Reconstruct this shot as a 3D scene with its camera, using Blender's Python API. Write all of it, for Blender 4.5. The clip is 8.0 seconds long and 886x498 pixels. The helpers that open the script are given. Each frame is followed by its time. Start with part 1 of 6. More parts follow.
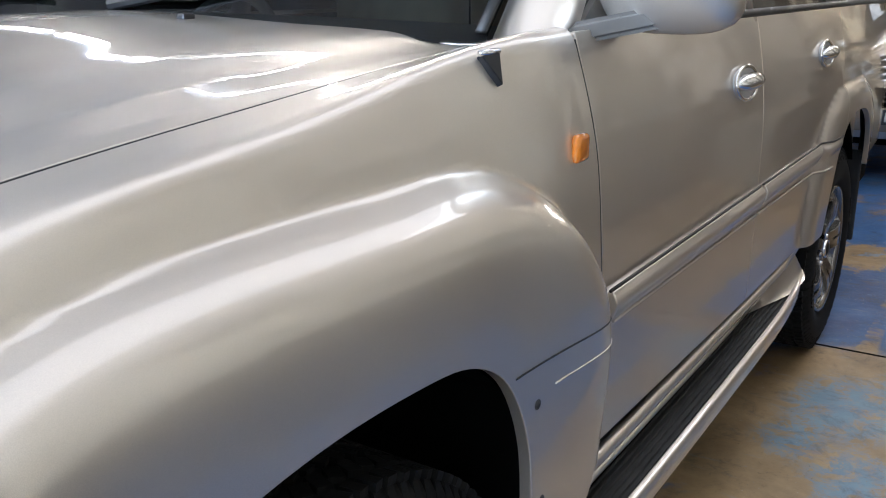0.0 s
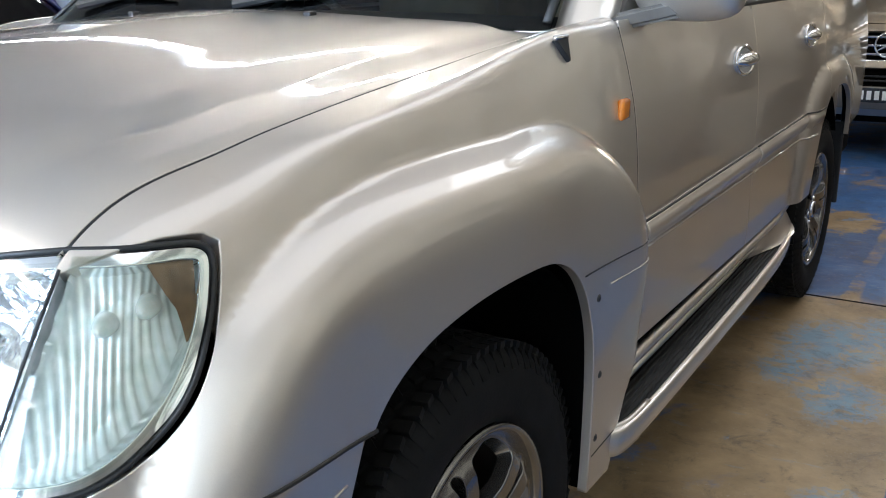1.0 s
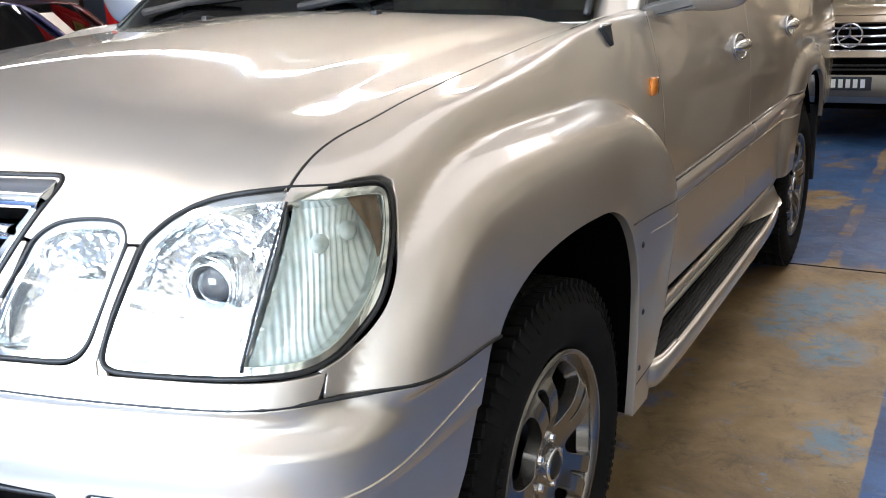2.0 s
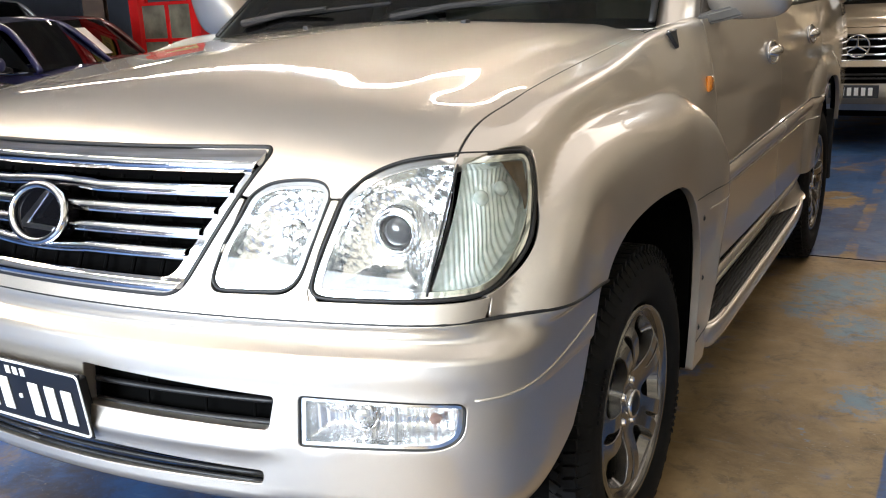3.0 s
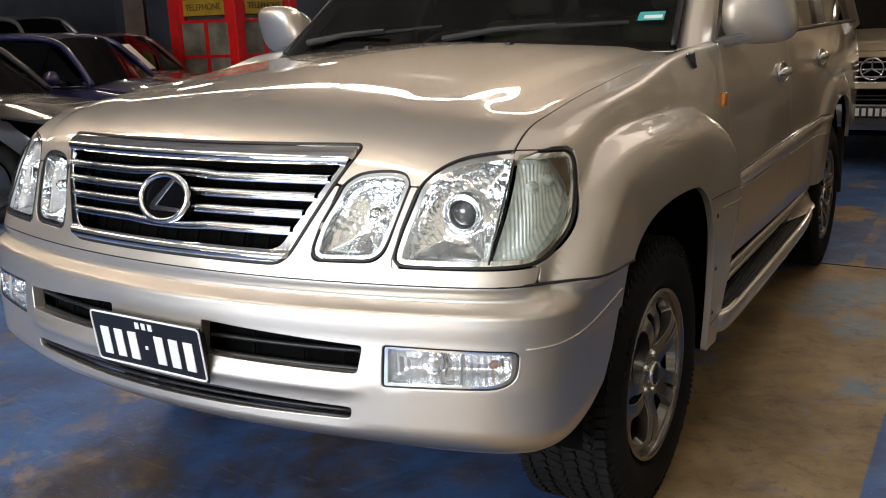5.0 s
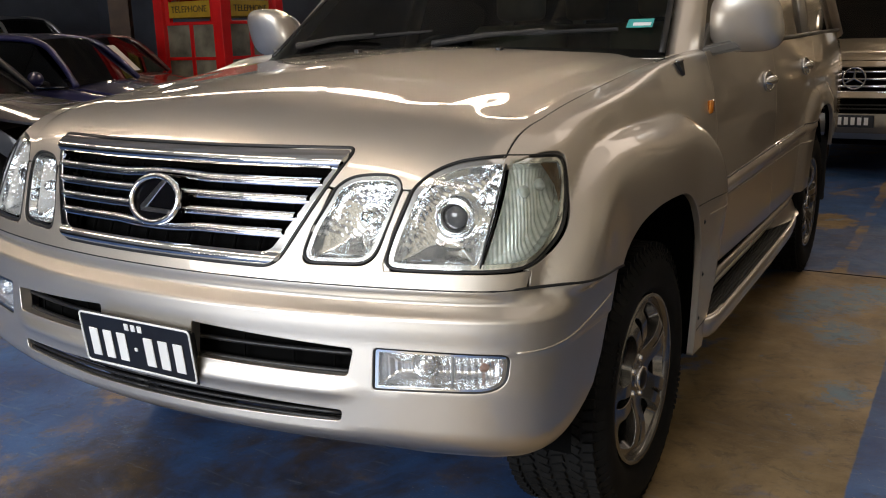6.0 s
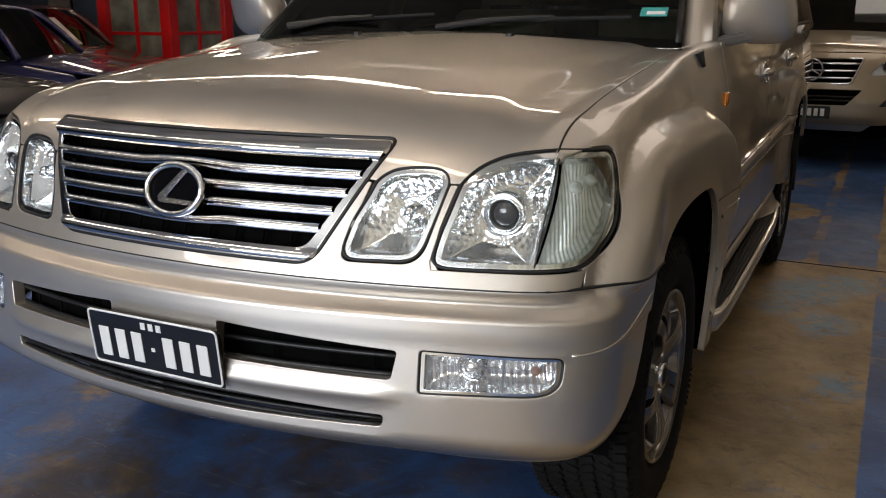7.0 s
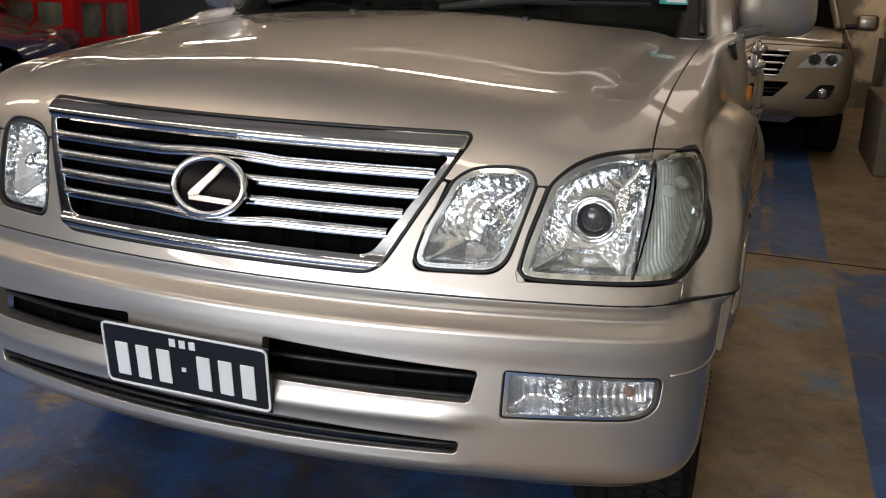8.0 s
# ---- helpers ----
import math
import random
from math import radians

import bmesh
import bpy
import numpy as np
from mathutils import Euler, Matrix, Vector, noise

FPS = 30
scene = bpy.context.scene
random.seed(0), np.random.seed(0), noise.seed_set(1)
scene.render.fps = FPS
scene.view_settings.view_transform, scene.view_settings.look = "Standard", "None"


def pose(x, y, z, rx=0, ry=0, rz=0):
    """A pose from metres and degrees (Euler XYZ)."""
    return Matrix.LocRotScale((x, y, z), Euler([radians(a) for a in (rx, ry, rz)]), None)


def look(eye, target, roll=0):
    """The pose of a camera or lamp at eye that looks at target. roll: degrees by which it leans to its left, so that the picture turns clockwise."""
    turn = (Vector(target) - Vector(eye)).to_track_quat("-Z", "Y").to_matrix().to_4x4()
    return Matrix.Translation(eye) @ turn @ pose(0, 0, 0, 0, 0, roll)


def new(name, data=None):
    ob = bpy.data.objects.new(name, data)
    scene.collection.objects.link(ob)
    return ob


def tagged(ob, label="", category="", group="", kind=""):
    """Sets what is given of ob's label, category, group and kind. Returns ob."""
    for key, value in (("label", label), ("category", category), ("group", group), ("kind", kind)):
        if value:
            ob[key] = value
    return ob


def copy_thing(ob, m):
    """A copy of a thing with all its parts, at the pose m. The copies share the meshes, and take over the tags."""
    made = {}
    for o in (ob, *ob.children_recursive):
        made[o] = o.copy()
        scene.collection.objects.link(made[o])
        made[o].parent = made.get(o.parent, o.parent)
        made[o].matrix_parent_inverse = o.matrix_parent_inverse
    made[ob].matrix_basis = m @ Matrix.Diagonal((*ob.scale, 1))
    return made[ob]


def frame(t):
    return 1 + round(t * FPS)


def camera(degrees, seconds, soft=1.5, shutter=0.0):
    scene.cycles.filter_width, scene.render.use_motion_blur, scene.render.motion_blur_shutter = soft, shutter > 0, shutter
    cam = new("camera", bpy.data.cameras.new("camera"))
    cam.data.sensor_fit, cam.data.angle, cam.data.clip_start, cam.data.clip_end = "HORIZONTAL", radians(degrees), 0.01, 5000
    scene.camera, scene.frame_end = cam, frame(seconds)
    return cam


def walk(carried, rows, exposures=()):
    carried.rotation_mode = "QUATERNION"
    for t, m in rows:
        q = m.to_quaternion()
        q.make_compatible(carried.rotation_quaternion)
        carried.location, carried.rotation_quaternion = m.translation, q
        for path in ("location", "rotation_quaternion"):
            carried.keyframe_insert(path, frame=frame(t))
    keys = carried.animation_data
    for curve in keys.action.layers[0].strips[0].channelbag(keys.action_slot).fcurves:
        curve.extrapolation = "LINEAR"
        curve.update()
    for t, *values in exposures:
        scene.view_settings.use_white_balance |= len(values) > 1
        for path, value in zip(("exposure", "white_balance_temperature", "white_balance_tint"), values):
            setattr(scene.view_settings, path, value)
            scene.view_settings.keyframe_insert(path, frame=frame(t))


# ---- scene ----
cam = camera(52.5, 8.0, soft=1.05)
PATH = [
    (0, (1.497, 0.267, 1.316), (0.44, 1.875, 0.771), -0.2),
    (0.5, (1.589, 0.01, 1.326), (0.508, 1.575, 0.708), -1.5),
    (1, (1.592, -0.196, 1.338), (0.555, 1.418, 0.772), -1.1),
    (1.5, (1.566, -0.391, 1.325), (0.584, 1.261, 0.771), -1.4),
    (2.8, (1.566, -0.897, 1.343), (0.576, 0.748, 0.786), -3.7),
    (3, (1.535, -0.988, 1.331), (0.558, 0.677, 0.807), -2.7),
    (3.5, (1.494, -1.14, 1.344), (0.529, 0.533, 0.823), -2.2),
    (4, (1.564, -1.236, 1.338), (0.551, 0.416, 0.842), -2.4),
    (4.5, (1.648, -1.309, 1.348), (0.627, 0.339, 0.858), -2.3),
    (6, (1.638, -1.363, 1.348), (0.651, 0.31, 0.874), -1.5),
    (6.5, (1.559, -1.372, 1.364), (0.615, 0.319, 0.865), -1.0),
    (7, (1.387, -1.389, 1.361), (0.532, 0.344, 0.845), 0.0),
    (7.5, (1.205, -1.373, 1.358), (0.441, 0.396, 0.821), 1.1),
    (8, (0.98, -1.352, 1.357), (0.35, 0.463, 0.802), 2.2),
]
EXPOSURES = [(0, 1.6, 6050, 14), (0.5, 1.42, 5950, 13), (1, 1.40, 6150, 12), (1.5, 1.44, 6350, 15), (3, 1.1, 7450, 16), (4.5, 0.47, 8000, 18), (6, 0.06, 8250, 19), (8, -0.42, 8050, 20)]
walk(cam, [(t, look(eye, target, roll)) for t, eye, target, roll in PATH], EXPOSURES)
# ---- world and lamps ----
world = bpy.data.worlds.new("world")
scene.world = world
world.use_nodes = True
world.node_tree.nodes["Background"].inputs["Color"].default_value = (0.75, 0.85, 1.0, 1)
world.node_tree.nodes["Background"].inputs["Strength"].default_value = 0.3


def area(name, m, sx, sy, watts, colour):
    lamp = bpy.data.lights.new(name, "AREA")
    lamp.shape, lamp.size, lamp.size_y, lamp.energy, lamp.color = "RECTANGLE", sx, sy, watts, colour
    ob = new(name, lamp)
    ob.matrix_world = m
    return ob


# daylight through the wide opening in front of the car, and through unseen clear roof sheets along its flank; the rear
# roof light is added to brighten the floor and the parked SUV
area("window_daylight", pose(-1.22, -6.95, 2.42, 88, 0, 0), 5.65, 3.05, 625, (0.62, 0.80, 1.0))
area("side_roof_daylight", pose(1.6, 2.4, 4.19, 0, 0, 0), 1.4, 5.2, 8.5, (1.0, 0.95, 0.86))
area("rear_fill_light", pose(1.6, 6.75, 4.19, 0, 0, 0), 1.4, 3.5, 18, (1.0, 0.97, 0.92))


# ---- materials ----
def nodes_of(name):
    m = bpy.data.materials.new(name)
    m.use_nodes = True
    nt = m.node_tree
    return m, nt, nt.nodes["Principled BSDF"]


def noise_ramp(nt, scale, lo, hi, a=0.35, b=0.65, detail=6, coord="Object", stretch=None):
    """Noise between two colours."""
    tc = nt.nodes.new("ShaderNodeTexCoord")
    n = nt.nodes.new("ShaderNodeTexNoise")
    n.inputs["Scale"].default_value, n.inputs["Detail"].default_value = scale, detail
    src = tc.outputs[coord]
    if stretch:
        mp = nt.nodes.new("ShaderNodeMapping")
        mp.inputs["Scale"].default_value = stretch
        nt.links.new(src, mp.inputs["Vector"])
        src = mp.outputs["Vector"]
    nt.links.new(src, n.inputs["Vector"])
    r = nt.nodes.new("ShaderNodeValToRGB")
    r.color_ramp.elements[0].position, r.color_ramp.elements[1].position = a, b
    r.color_ramp.elements[0].color = (*lo, 1)
    r.color_ramp.elements[1].color = (*hi, 1)
    nt.links.new(n.outputs["Fac"], r.inputs["Fac"])
    return r.outputs["Color"]


def add_bump(nt, bsdf, scale, strength, distance=0.002, coord="Object"):
    tc = nt.nodes.new("ShaderNodeTexCoord")
    n = nt.nodes.new("ShaderNodeTexNoise")
    n.inputs["Scale"].default_value, n.inputs["Detail"].default_value = scale, 4
    nt.links.new(tc.outputs[coord], n.inputs["Vector"])
    b = nt.nodes.new("ShaderNodeBump")
    b.inputs["Strength"].default_value, b.inputs["Distance"].default_value = strength, distance
    nt.links.new(n.outputs["Fac"], b.inputs["Height"])
    nt.links.new(b.outputs["Normal"], bsdf.inputs["Normal"])


def material(name, colour, rough=0.5, metal=0.0, coat=0.0, vary=0.12, scale=6.0, bump=0.0, bump_scale=80.0, rough_vary=0.0):
    m, nt, p = nodes_of(name)
    lo = [c * (1 - vary) for c in colour]
    hi = [min(1, c * (1 + vary)) for c in colour]
    if vary:
        nt.links.new(noise_ramp(nt, scale, lo, hi), p.inputs["Base Color"])
    else:
        p.inputs["Base Color"].default_value = (*colour, 1)
    p.inputs["Roughness"].default_value, p.inputs["Metallic"].default_value = rough, metal
    if rough_vary:
        nt.links.new(noise_ramp(nt, scale * 1.7, [rough * (1 - rough_vary)] * 3, [min(1, rough * (1 + rough_vary))] * 3), p.inputs["Roughness"])
    p.inputs["Coat Weight"].default_value, p.inputs["Coat Roughness"].default_value = coat, 0.03
    if bump:
        add_bump(nt, p, bump_scale, bump)
    return m


def paint(name, colour, metal=0.75, rough=0.42, ior=1.72):
    """Clear-coated metallic paint with flakes and a faint film of dust."""
    m, nt, p = nodes_of(name)
    a = noise_ramp(nt, 1400, [c * 0.9 for c in colour], [min(1, c * 1.1) for c in colour], 0.3, 0.7, 2)
    nt.links.new(a, p.inputs["Base Color"])
    p.inputs["Metallic"].default_value = metal
    nt.links.new(noise_ramp(nt, 2.5, [rough * 0.93] * 3, [rough * 1.07] * 3), p.inputs["Roughness"])
    p.inputs["Coat Weight"].default_value, p.inputs["Coat IOR"].default_value = 1.0, ior
    nt.links.new(noise_ramp(nt, 3.0, [0.008] * 3, [0.03] * 3), p.inputs["Coat Roughness"])
    return m


def thin_glass(name, tint, gloss=1.0):
    """A pane with no refraction: tinted see-through with a sharp reflection by angle."""
    m = bpy.data.materials.new(name)
    m.use_nodes = True
    nt = m.node_tree
    nt.nodes.clear()
    out = nt.nodes.new("ShaderNodeOutputMaterial")
    tr = nt.nodes.new("ShaderNodeBsdfTransparent")
    tr.inputs["Color"].default_value = (*tint, 1)
    gl = nt.nodes.new("ShaderNodeBsdfGlossy")
    gl.inputs["Roughness"].default_value = 0.02
    gl.inputs["Color"].default_value = (gloss, gloss, gloss, 1)
    fr = nt.nodes.new("ShaderNodeFresnel")
    fr.inputs["IOR"].default_value = 1.5
    mix = nt.nodes.new("ShaderNodeMixShader")
    nt.links.new(fr.outputs["Fac"], mix.inputs["Fac"])
    nt.links.new(tr.outputs["BSDF"], mix.inputs[1])
    nt.links.new(gl.outputs["BSDF"], mix.inputs[2])
    nt.links.new(mix.outputs["Shader"], out.inputs["Surface"])
    return m


def glow(name, colour, strength):
    m, nt, p = nodes_of(name)
    p.inputs["Base Color"].default_value = (0.8, 0.8, 0.8, 1)
    p.inputs["Emission Color"].default_value = (*colour, 1)
    p.inputs["Emission Strength"].default_value = strength
    return m


SILVER = paint("silver_beige_paint", (0.62, 0.562, 0.493), 0.86, 0.43)
TRIM = material("satin_silver_plastic", (0.42, 0.42, 0.43), 0.4, 0.5, 0.3, 0.05)
BLACK = material("black_plastic", (0.012, 0.012, 0.013), 0.45, vary=0.2, bump=0.1, bump_scale=300)
# real rubber seals, and black tubes that stand for shade in gaps
SEAL_AND_GAP = material("black_seal_rubber_and_gap_shade", (0.008, 0.008, 0.008), 0.5, vary=0.2)
# near-black with hardly any sheen: shade inside gaps and wells put into the colour
VOID = material("void_shade_black", (0.0025, 0.0025, 0.0025), 0.9, vary=0.3)
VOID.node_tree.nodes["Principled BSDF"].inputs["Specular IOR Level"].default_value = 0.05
CHROME = material("bright_chrome", (0.78, 0.78, 0.79), 0.06, 1.0, vary=0.03, rough_vary=0.3)
REFLECTOR = material("lamp_reflector_chrome", (0.86, 0.88, 0.88), 0.10, 1.0, vary=0.03)
LENS = thin_glass("clear_lamp_lens", (0.96, 0.97, 0.97))
LENS_GREEN = thin_glass("green_tinted_lens", (0.92, 0.97, 0.95))
GLOSS_BLACK = material("gloss_black", (0.004, 0.004, 0.005), 0.08, 0, 0, 0.1)
GLOSS_BLACK.node_tree.nodes["Principled BSDF"].inputs["Specular IOR Level"].default_value = 0.06
AMBER = material("amber_lens", (0.62, 0.17, 0.008), 0.12, 0.0, 1.0, 0.15, 40)
PROJECTOR = material("projector_glass", (0.04, 0.042, 0.048), 0.03, 0.0, 1.0, 0.1)
TYRE = material("tyre_rubber", (0.006, 0.006, 0.006), 0.8, vary=0.3, scale=14, bump=0.25, bump_scale=160)
TYRE.node_tree.nodes["Principled BSDF"].inputs["Specular IOR Level"].default_value = 0.25
ALLOY = material("silver_alloy", (0.24, 0.23, 0.22), 0.2, 0.9, 0.4, 0.08, 10)
ALLOY_DARK = material("dark_metal_and_shaded_alloy", (0.05, 0.05, 0.052), 0.45, 0.6, 0, 0.15, 10)
WINDOW = thin_glass("tinted_window", (0.30, 0.34, 0.33))
DARK_PANE = thin_glass("dark_car_window", (0.07, 0.08, 0.08), 0.7)
SCREEN = thin_glass("windscreen_glass", (0.24, 0.29, 0.28), 0.7)
PLATE_BLACK = material("plate_black", (0.008, 0.008, 0.01), 0.35, 0, 0.3, 0.1)
WHITE = material("plate_white", (0.82, 0.82, 0.80), 0.4, vary=0.04)
TREAD = material("ribbed_step_rubber", (0.025, 0.025, 0.025), 0.6, vary=0.25, scale=20)
SEAT = material("beige_leather", (0.35, 0.28, 0.2), 0.5, vary=0.15, scale=12, bump=0.2)
DASH = material("charcoal_dash", (0.03, 0.03, 0.032), 0.6, vary=0.2, scale=12, bump=0.2)


# ---- building tools ----
def empty(name, label, category, group="", at=(0, 0, 0)):
    ob = new(name)
    ob.location = at
    return tagged(ob, label, category, group)


def part(name, bm, mat, parent, label="", smooth=False):
    """One mesh object under a thing or a part; bm in the parent's space."""
    me = bpy.data.meshes.new(name)
    bm.to_mesh(me)
    bm.free()
    me.materials.append(mat)
    if smooth:
        me.shade_smooth()
    ob = new(name, me)
    ob.parent = parent
    return tagged(ob, label)


def mesh_part(name, verts, faces, mat, parent, label="", normals=None, smooth=True):
    me = bpy.data.meshes.new(name)
    me.from_pydata([tuple(v) for v in verts], [], [tuple(int(i) for i in f) for f in faces])
    me.materials.append(mat)
    if smooth:
        me.shade_smooth()
    if normals is not None:
        me.normals_split_custom_set_from_vertices([tuple(n) for n in normals])
    ob = new(name, me)
    ob.parent = parent
    return tagged(ob, label)


def box(bm, x0, x1, y0, y1, z0, z1, bevel=0.0, seg=2, m=None):
    g = bmesh.ops.create_cube(bm, size=1.0)
    vs = g["verts"]
    for v in vs:
        v.co = Vector(((x0 + x1) / 2 + v.co.x * (x1 - x0), (y0 + y1) / 2 + v.co.y * (y1 - y0), (z0 + z1) / 2 + v.co.z * (z1 - z0)))
    if bevel:
        es = list({e for v in vs for e in v.link_edges})
        r = bmesh.ops.bevel(bm, geom=es, offset=bevel, segments=seg, profile=0.5, affect="EDGES")
        vs = list({v for v in r["verts"]} | {v for v in vs if v.is_valid})
    if m is not None:
        bmesh.ops.transform(bm, matrix=m, verts=[v for v in vs if v.is_valid])
    return bm


def boxed(*a, **k):
    return box(bmesh.new(), *a, **k)


def tube(bm, pts, r, seg=10, closed=False, flat=1.0, cap=True):
    """A round bar along points; r a number or one per point; flat squeezes it along its binormal."""
    pts = [Vector(p) for p in pts]
    n = len(pts)
    rs = [r] * n if isinstance(r, (int, float)) else r
    rings, up = [], None
    for i, p in enumerate(pts):
        a = pts[(i - 1) % n] if (closed or i > 0) else p
        b = pts[(i + 1) % n] if (closed or i < n - 1) else p
        d = (b - a).normalized()
        if up is None:
            up = Vector((0, 0, 1)) if abs(d.z) < 0.9 else Vector((1, 0, 0))
        s = d.cross(up).normalized()
        up = s.cross(d).normalized()
        rings.append([bm.verts.new(p + rs[i] * (math.cos(q) * s + flat * math.sin(q) * up)) for q in [2 * math.pi * j / seg for j in range(seg)]])
    for i in range(n if closed else n - 1):
        a, b = rings[i], rings[(i + 1) % n]
        for j in range(seg):
            bm.faces.new((a[j], a[(j + 1) % seg], b[(j + 1) % seg], b[j]))
    if not closed and cap:
        bm.faces.new(rings[0][::-1])
        bm.faces.new(rings[-1])
    bmesh.ops.recalc_face_normals(bm, faces=bm.faces)
    return bm


def lathe(bm, profile, seg=48, m=None, y_axis=False):
    """Profile of (radius, along) turned about the x axis."""
    rings = []
    for r, a in profile:
        ring = []
        for j in range(seg):
            q = 2 * math.pi * j / seg
            v = Vector((a, r * math.cos(q), r * math.sin(q)))
            ring.append(bm.verts.new(m @ v if m is not None else v))
        rings.append(ring)
    for a, b in zip(rings, rings[1:]):
        for j in range(seg):
            bm.faces.new((a[j], b[j], b[(j + 1) % seg], a[(j + 1) % seg]))
    bmesh.ops.recalc_face_normals(bm, faces=bm.faces)
    return bm


def prism(bm, loop, direction, m=None):
    """A flat outline of 3D points pushed along a direction."""
    a = [bm.verts.new(m @ Vector(p) if m is not None else Vector(p)) for p in loop]
    d = Vector(direction)
    if m is not None:
        d = m.to_3x3() @ d
    b = [bm.verts.new(v.co + d) for v in a]
    bm.faces.new(a)
    bm.faces.new(b[::-1])
    n = len(a)
    for i in range(n):
        bm.faces.new((a[i], b[i], b[(i + 1) % n], a[(i + 1) % n]))
    bmesh.ops.recalc_face_normals(bm, faces=bm.faces)
    return bm


def smoothstep(a, b, x):
    t = np.clip((x - a) / (b - a), 0, 1)
    return t * t * t * (t * (6 * t - 15) + 10)


def smax(a, b, k):
    h = np.maximum(k - np.abs(a - b), 0) / k
    return np.maximum(a, b) + h * h * h * k / 6


def roundpoly(pts, seg=8):
    """A closed outline from corners (a, b, radius)."""
    out, n = [], len(pts)
    for i in range(n):
        p = np.array(pts[i][:2], float)
        r = pts[i][2] if len(pts[i]) > 2 else 0
        if r <= 0:
            out.append(p)
            continue
        q0, q1 = np.array(pts[i - 1][:2], float), np.array(pts[(i + 1) % n][:2], float)
        d0, d1 = np.linalg.norm(q0 - p), np.linalg.norm(q1 - p)
        a, b = p + (q0 - p) * min(r, d0 * 0.49) / d0, p + (q1 - p) * min(r, d1 * 0.49) / d1
        for t in np.linspace(0, 1, seg):
            out.append((1 - t) ** 2 * a + 2 * t * (1 - t) * p + t * t * b)
    return np.array(out)


def resample(loop, step):
    out, n = [], len(loop)
    for i in range(n):
        a, b = loop[i], loop[(i + 1) % n]
        k = max(1, int(np.ceil(np.linalg.norm(b - a) / step)))
        for j in range(k):
            q = a + (b - a) * j / k
            if not out or np.linalg.norm(q - out[-1]) > step * 0.12:
                out.append(q)
    if np.linalg.norm(out[0] - out[-1]) < step * 0.12:
        out.pop()
    return np.array(out)


def curve2(pts, n=12):
    """Catmull-Rom through points of the plane, open."""
    p = np.array(pts, float)
    p = np.vstack([2 * p[0] - p[1], p, 2 * p[-1] - p[-2]])
    out = []
    for i in range(1, len(p) - 2):
        for t in np.linspace(0, 1, n, endpoint=False):
            out.append(0.5 * (2 * p[i] + (p[i + 1] - p[i - 1]) * t + (2 * p[i - 1] - 5 * p[i] + 4 * p[i + 1] - p[i + 2]) * t * t
                              + (3 * p[i] - p[i - 1] - 3 * p[i + 1] + p[i + 2]) * t ** 3))
    out.append(p[-2])
    return np.array(out)


def inside(loop, q):
    x, y = q[:, 0], q[:, 1]
    r = np.zeros(len(q), bool)
    n = len(loop)
    for i in range(n):
        x0, y0 = loop[i]
        x1, y1 = loop[(i + 1) % n]
        if y0 == y1:
            continue
        c = ((y0 > y) != (y1 > y)) & (x < (x1 - x0) * (y - y0) / (y1 - y0) + x0)
        r ^= c
    return r


def near(loop, q, d):
    r = np.zeros(len(q), bool)
    for i in range(len(loop)):
        a, b = loop[i], loop[(i + 1) % len(loop)]
        ab = b - a
        t = np.clip(((q - a) @ ab) / max(ab @ ab, 1e-12), 0, 1)
        r |= np.linalg.norm(q - (a + t[:, None] * ab), axis=1) < d
    return r


def area2(loop):
    x, y = loop[:, 0], loop[:, 1]
    return 0.5 * np.sum(x * np.roll(y, -1) - np.roll(x, -1) * y)


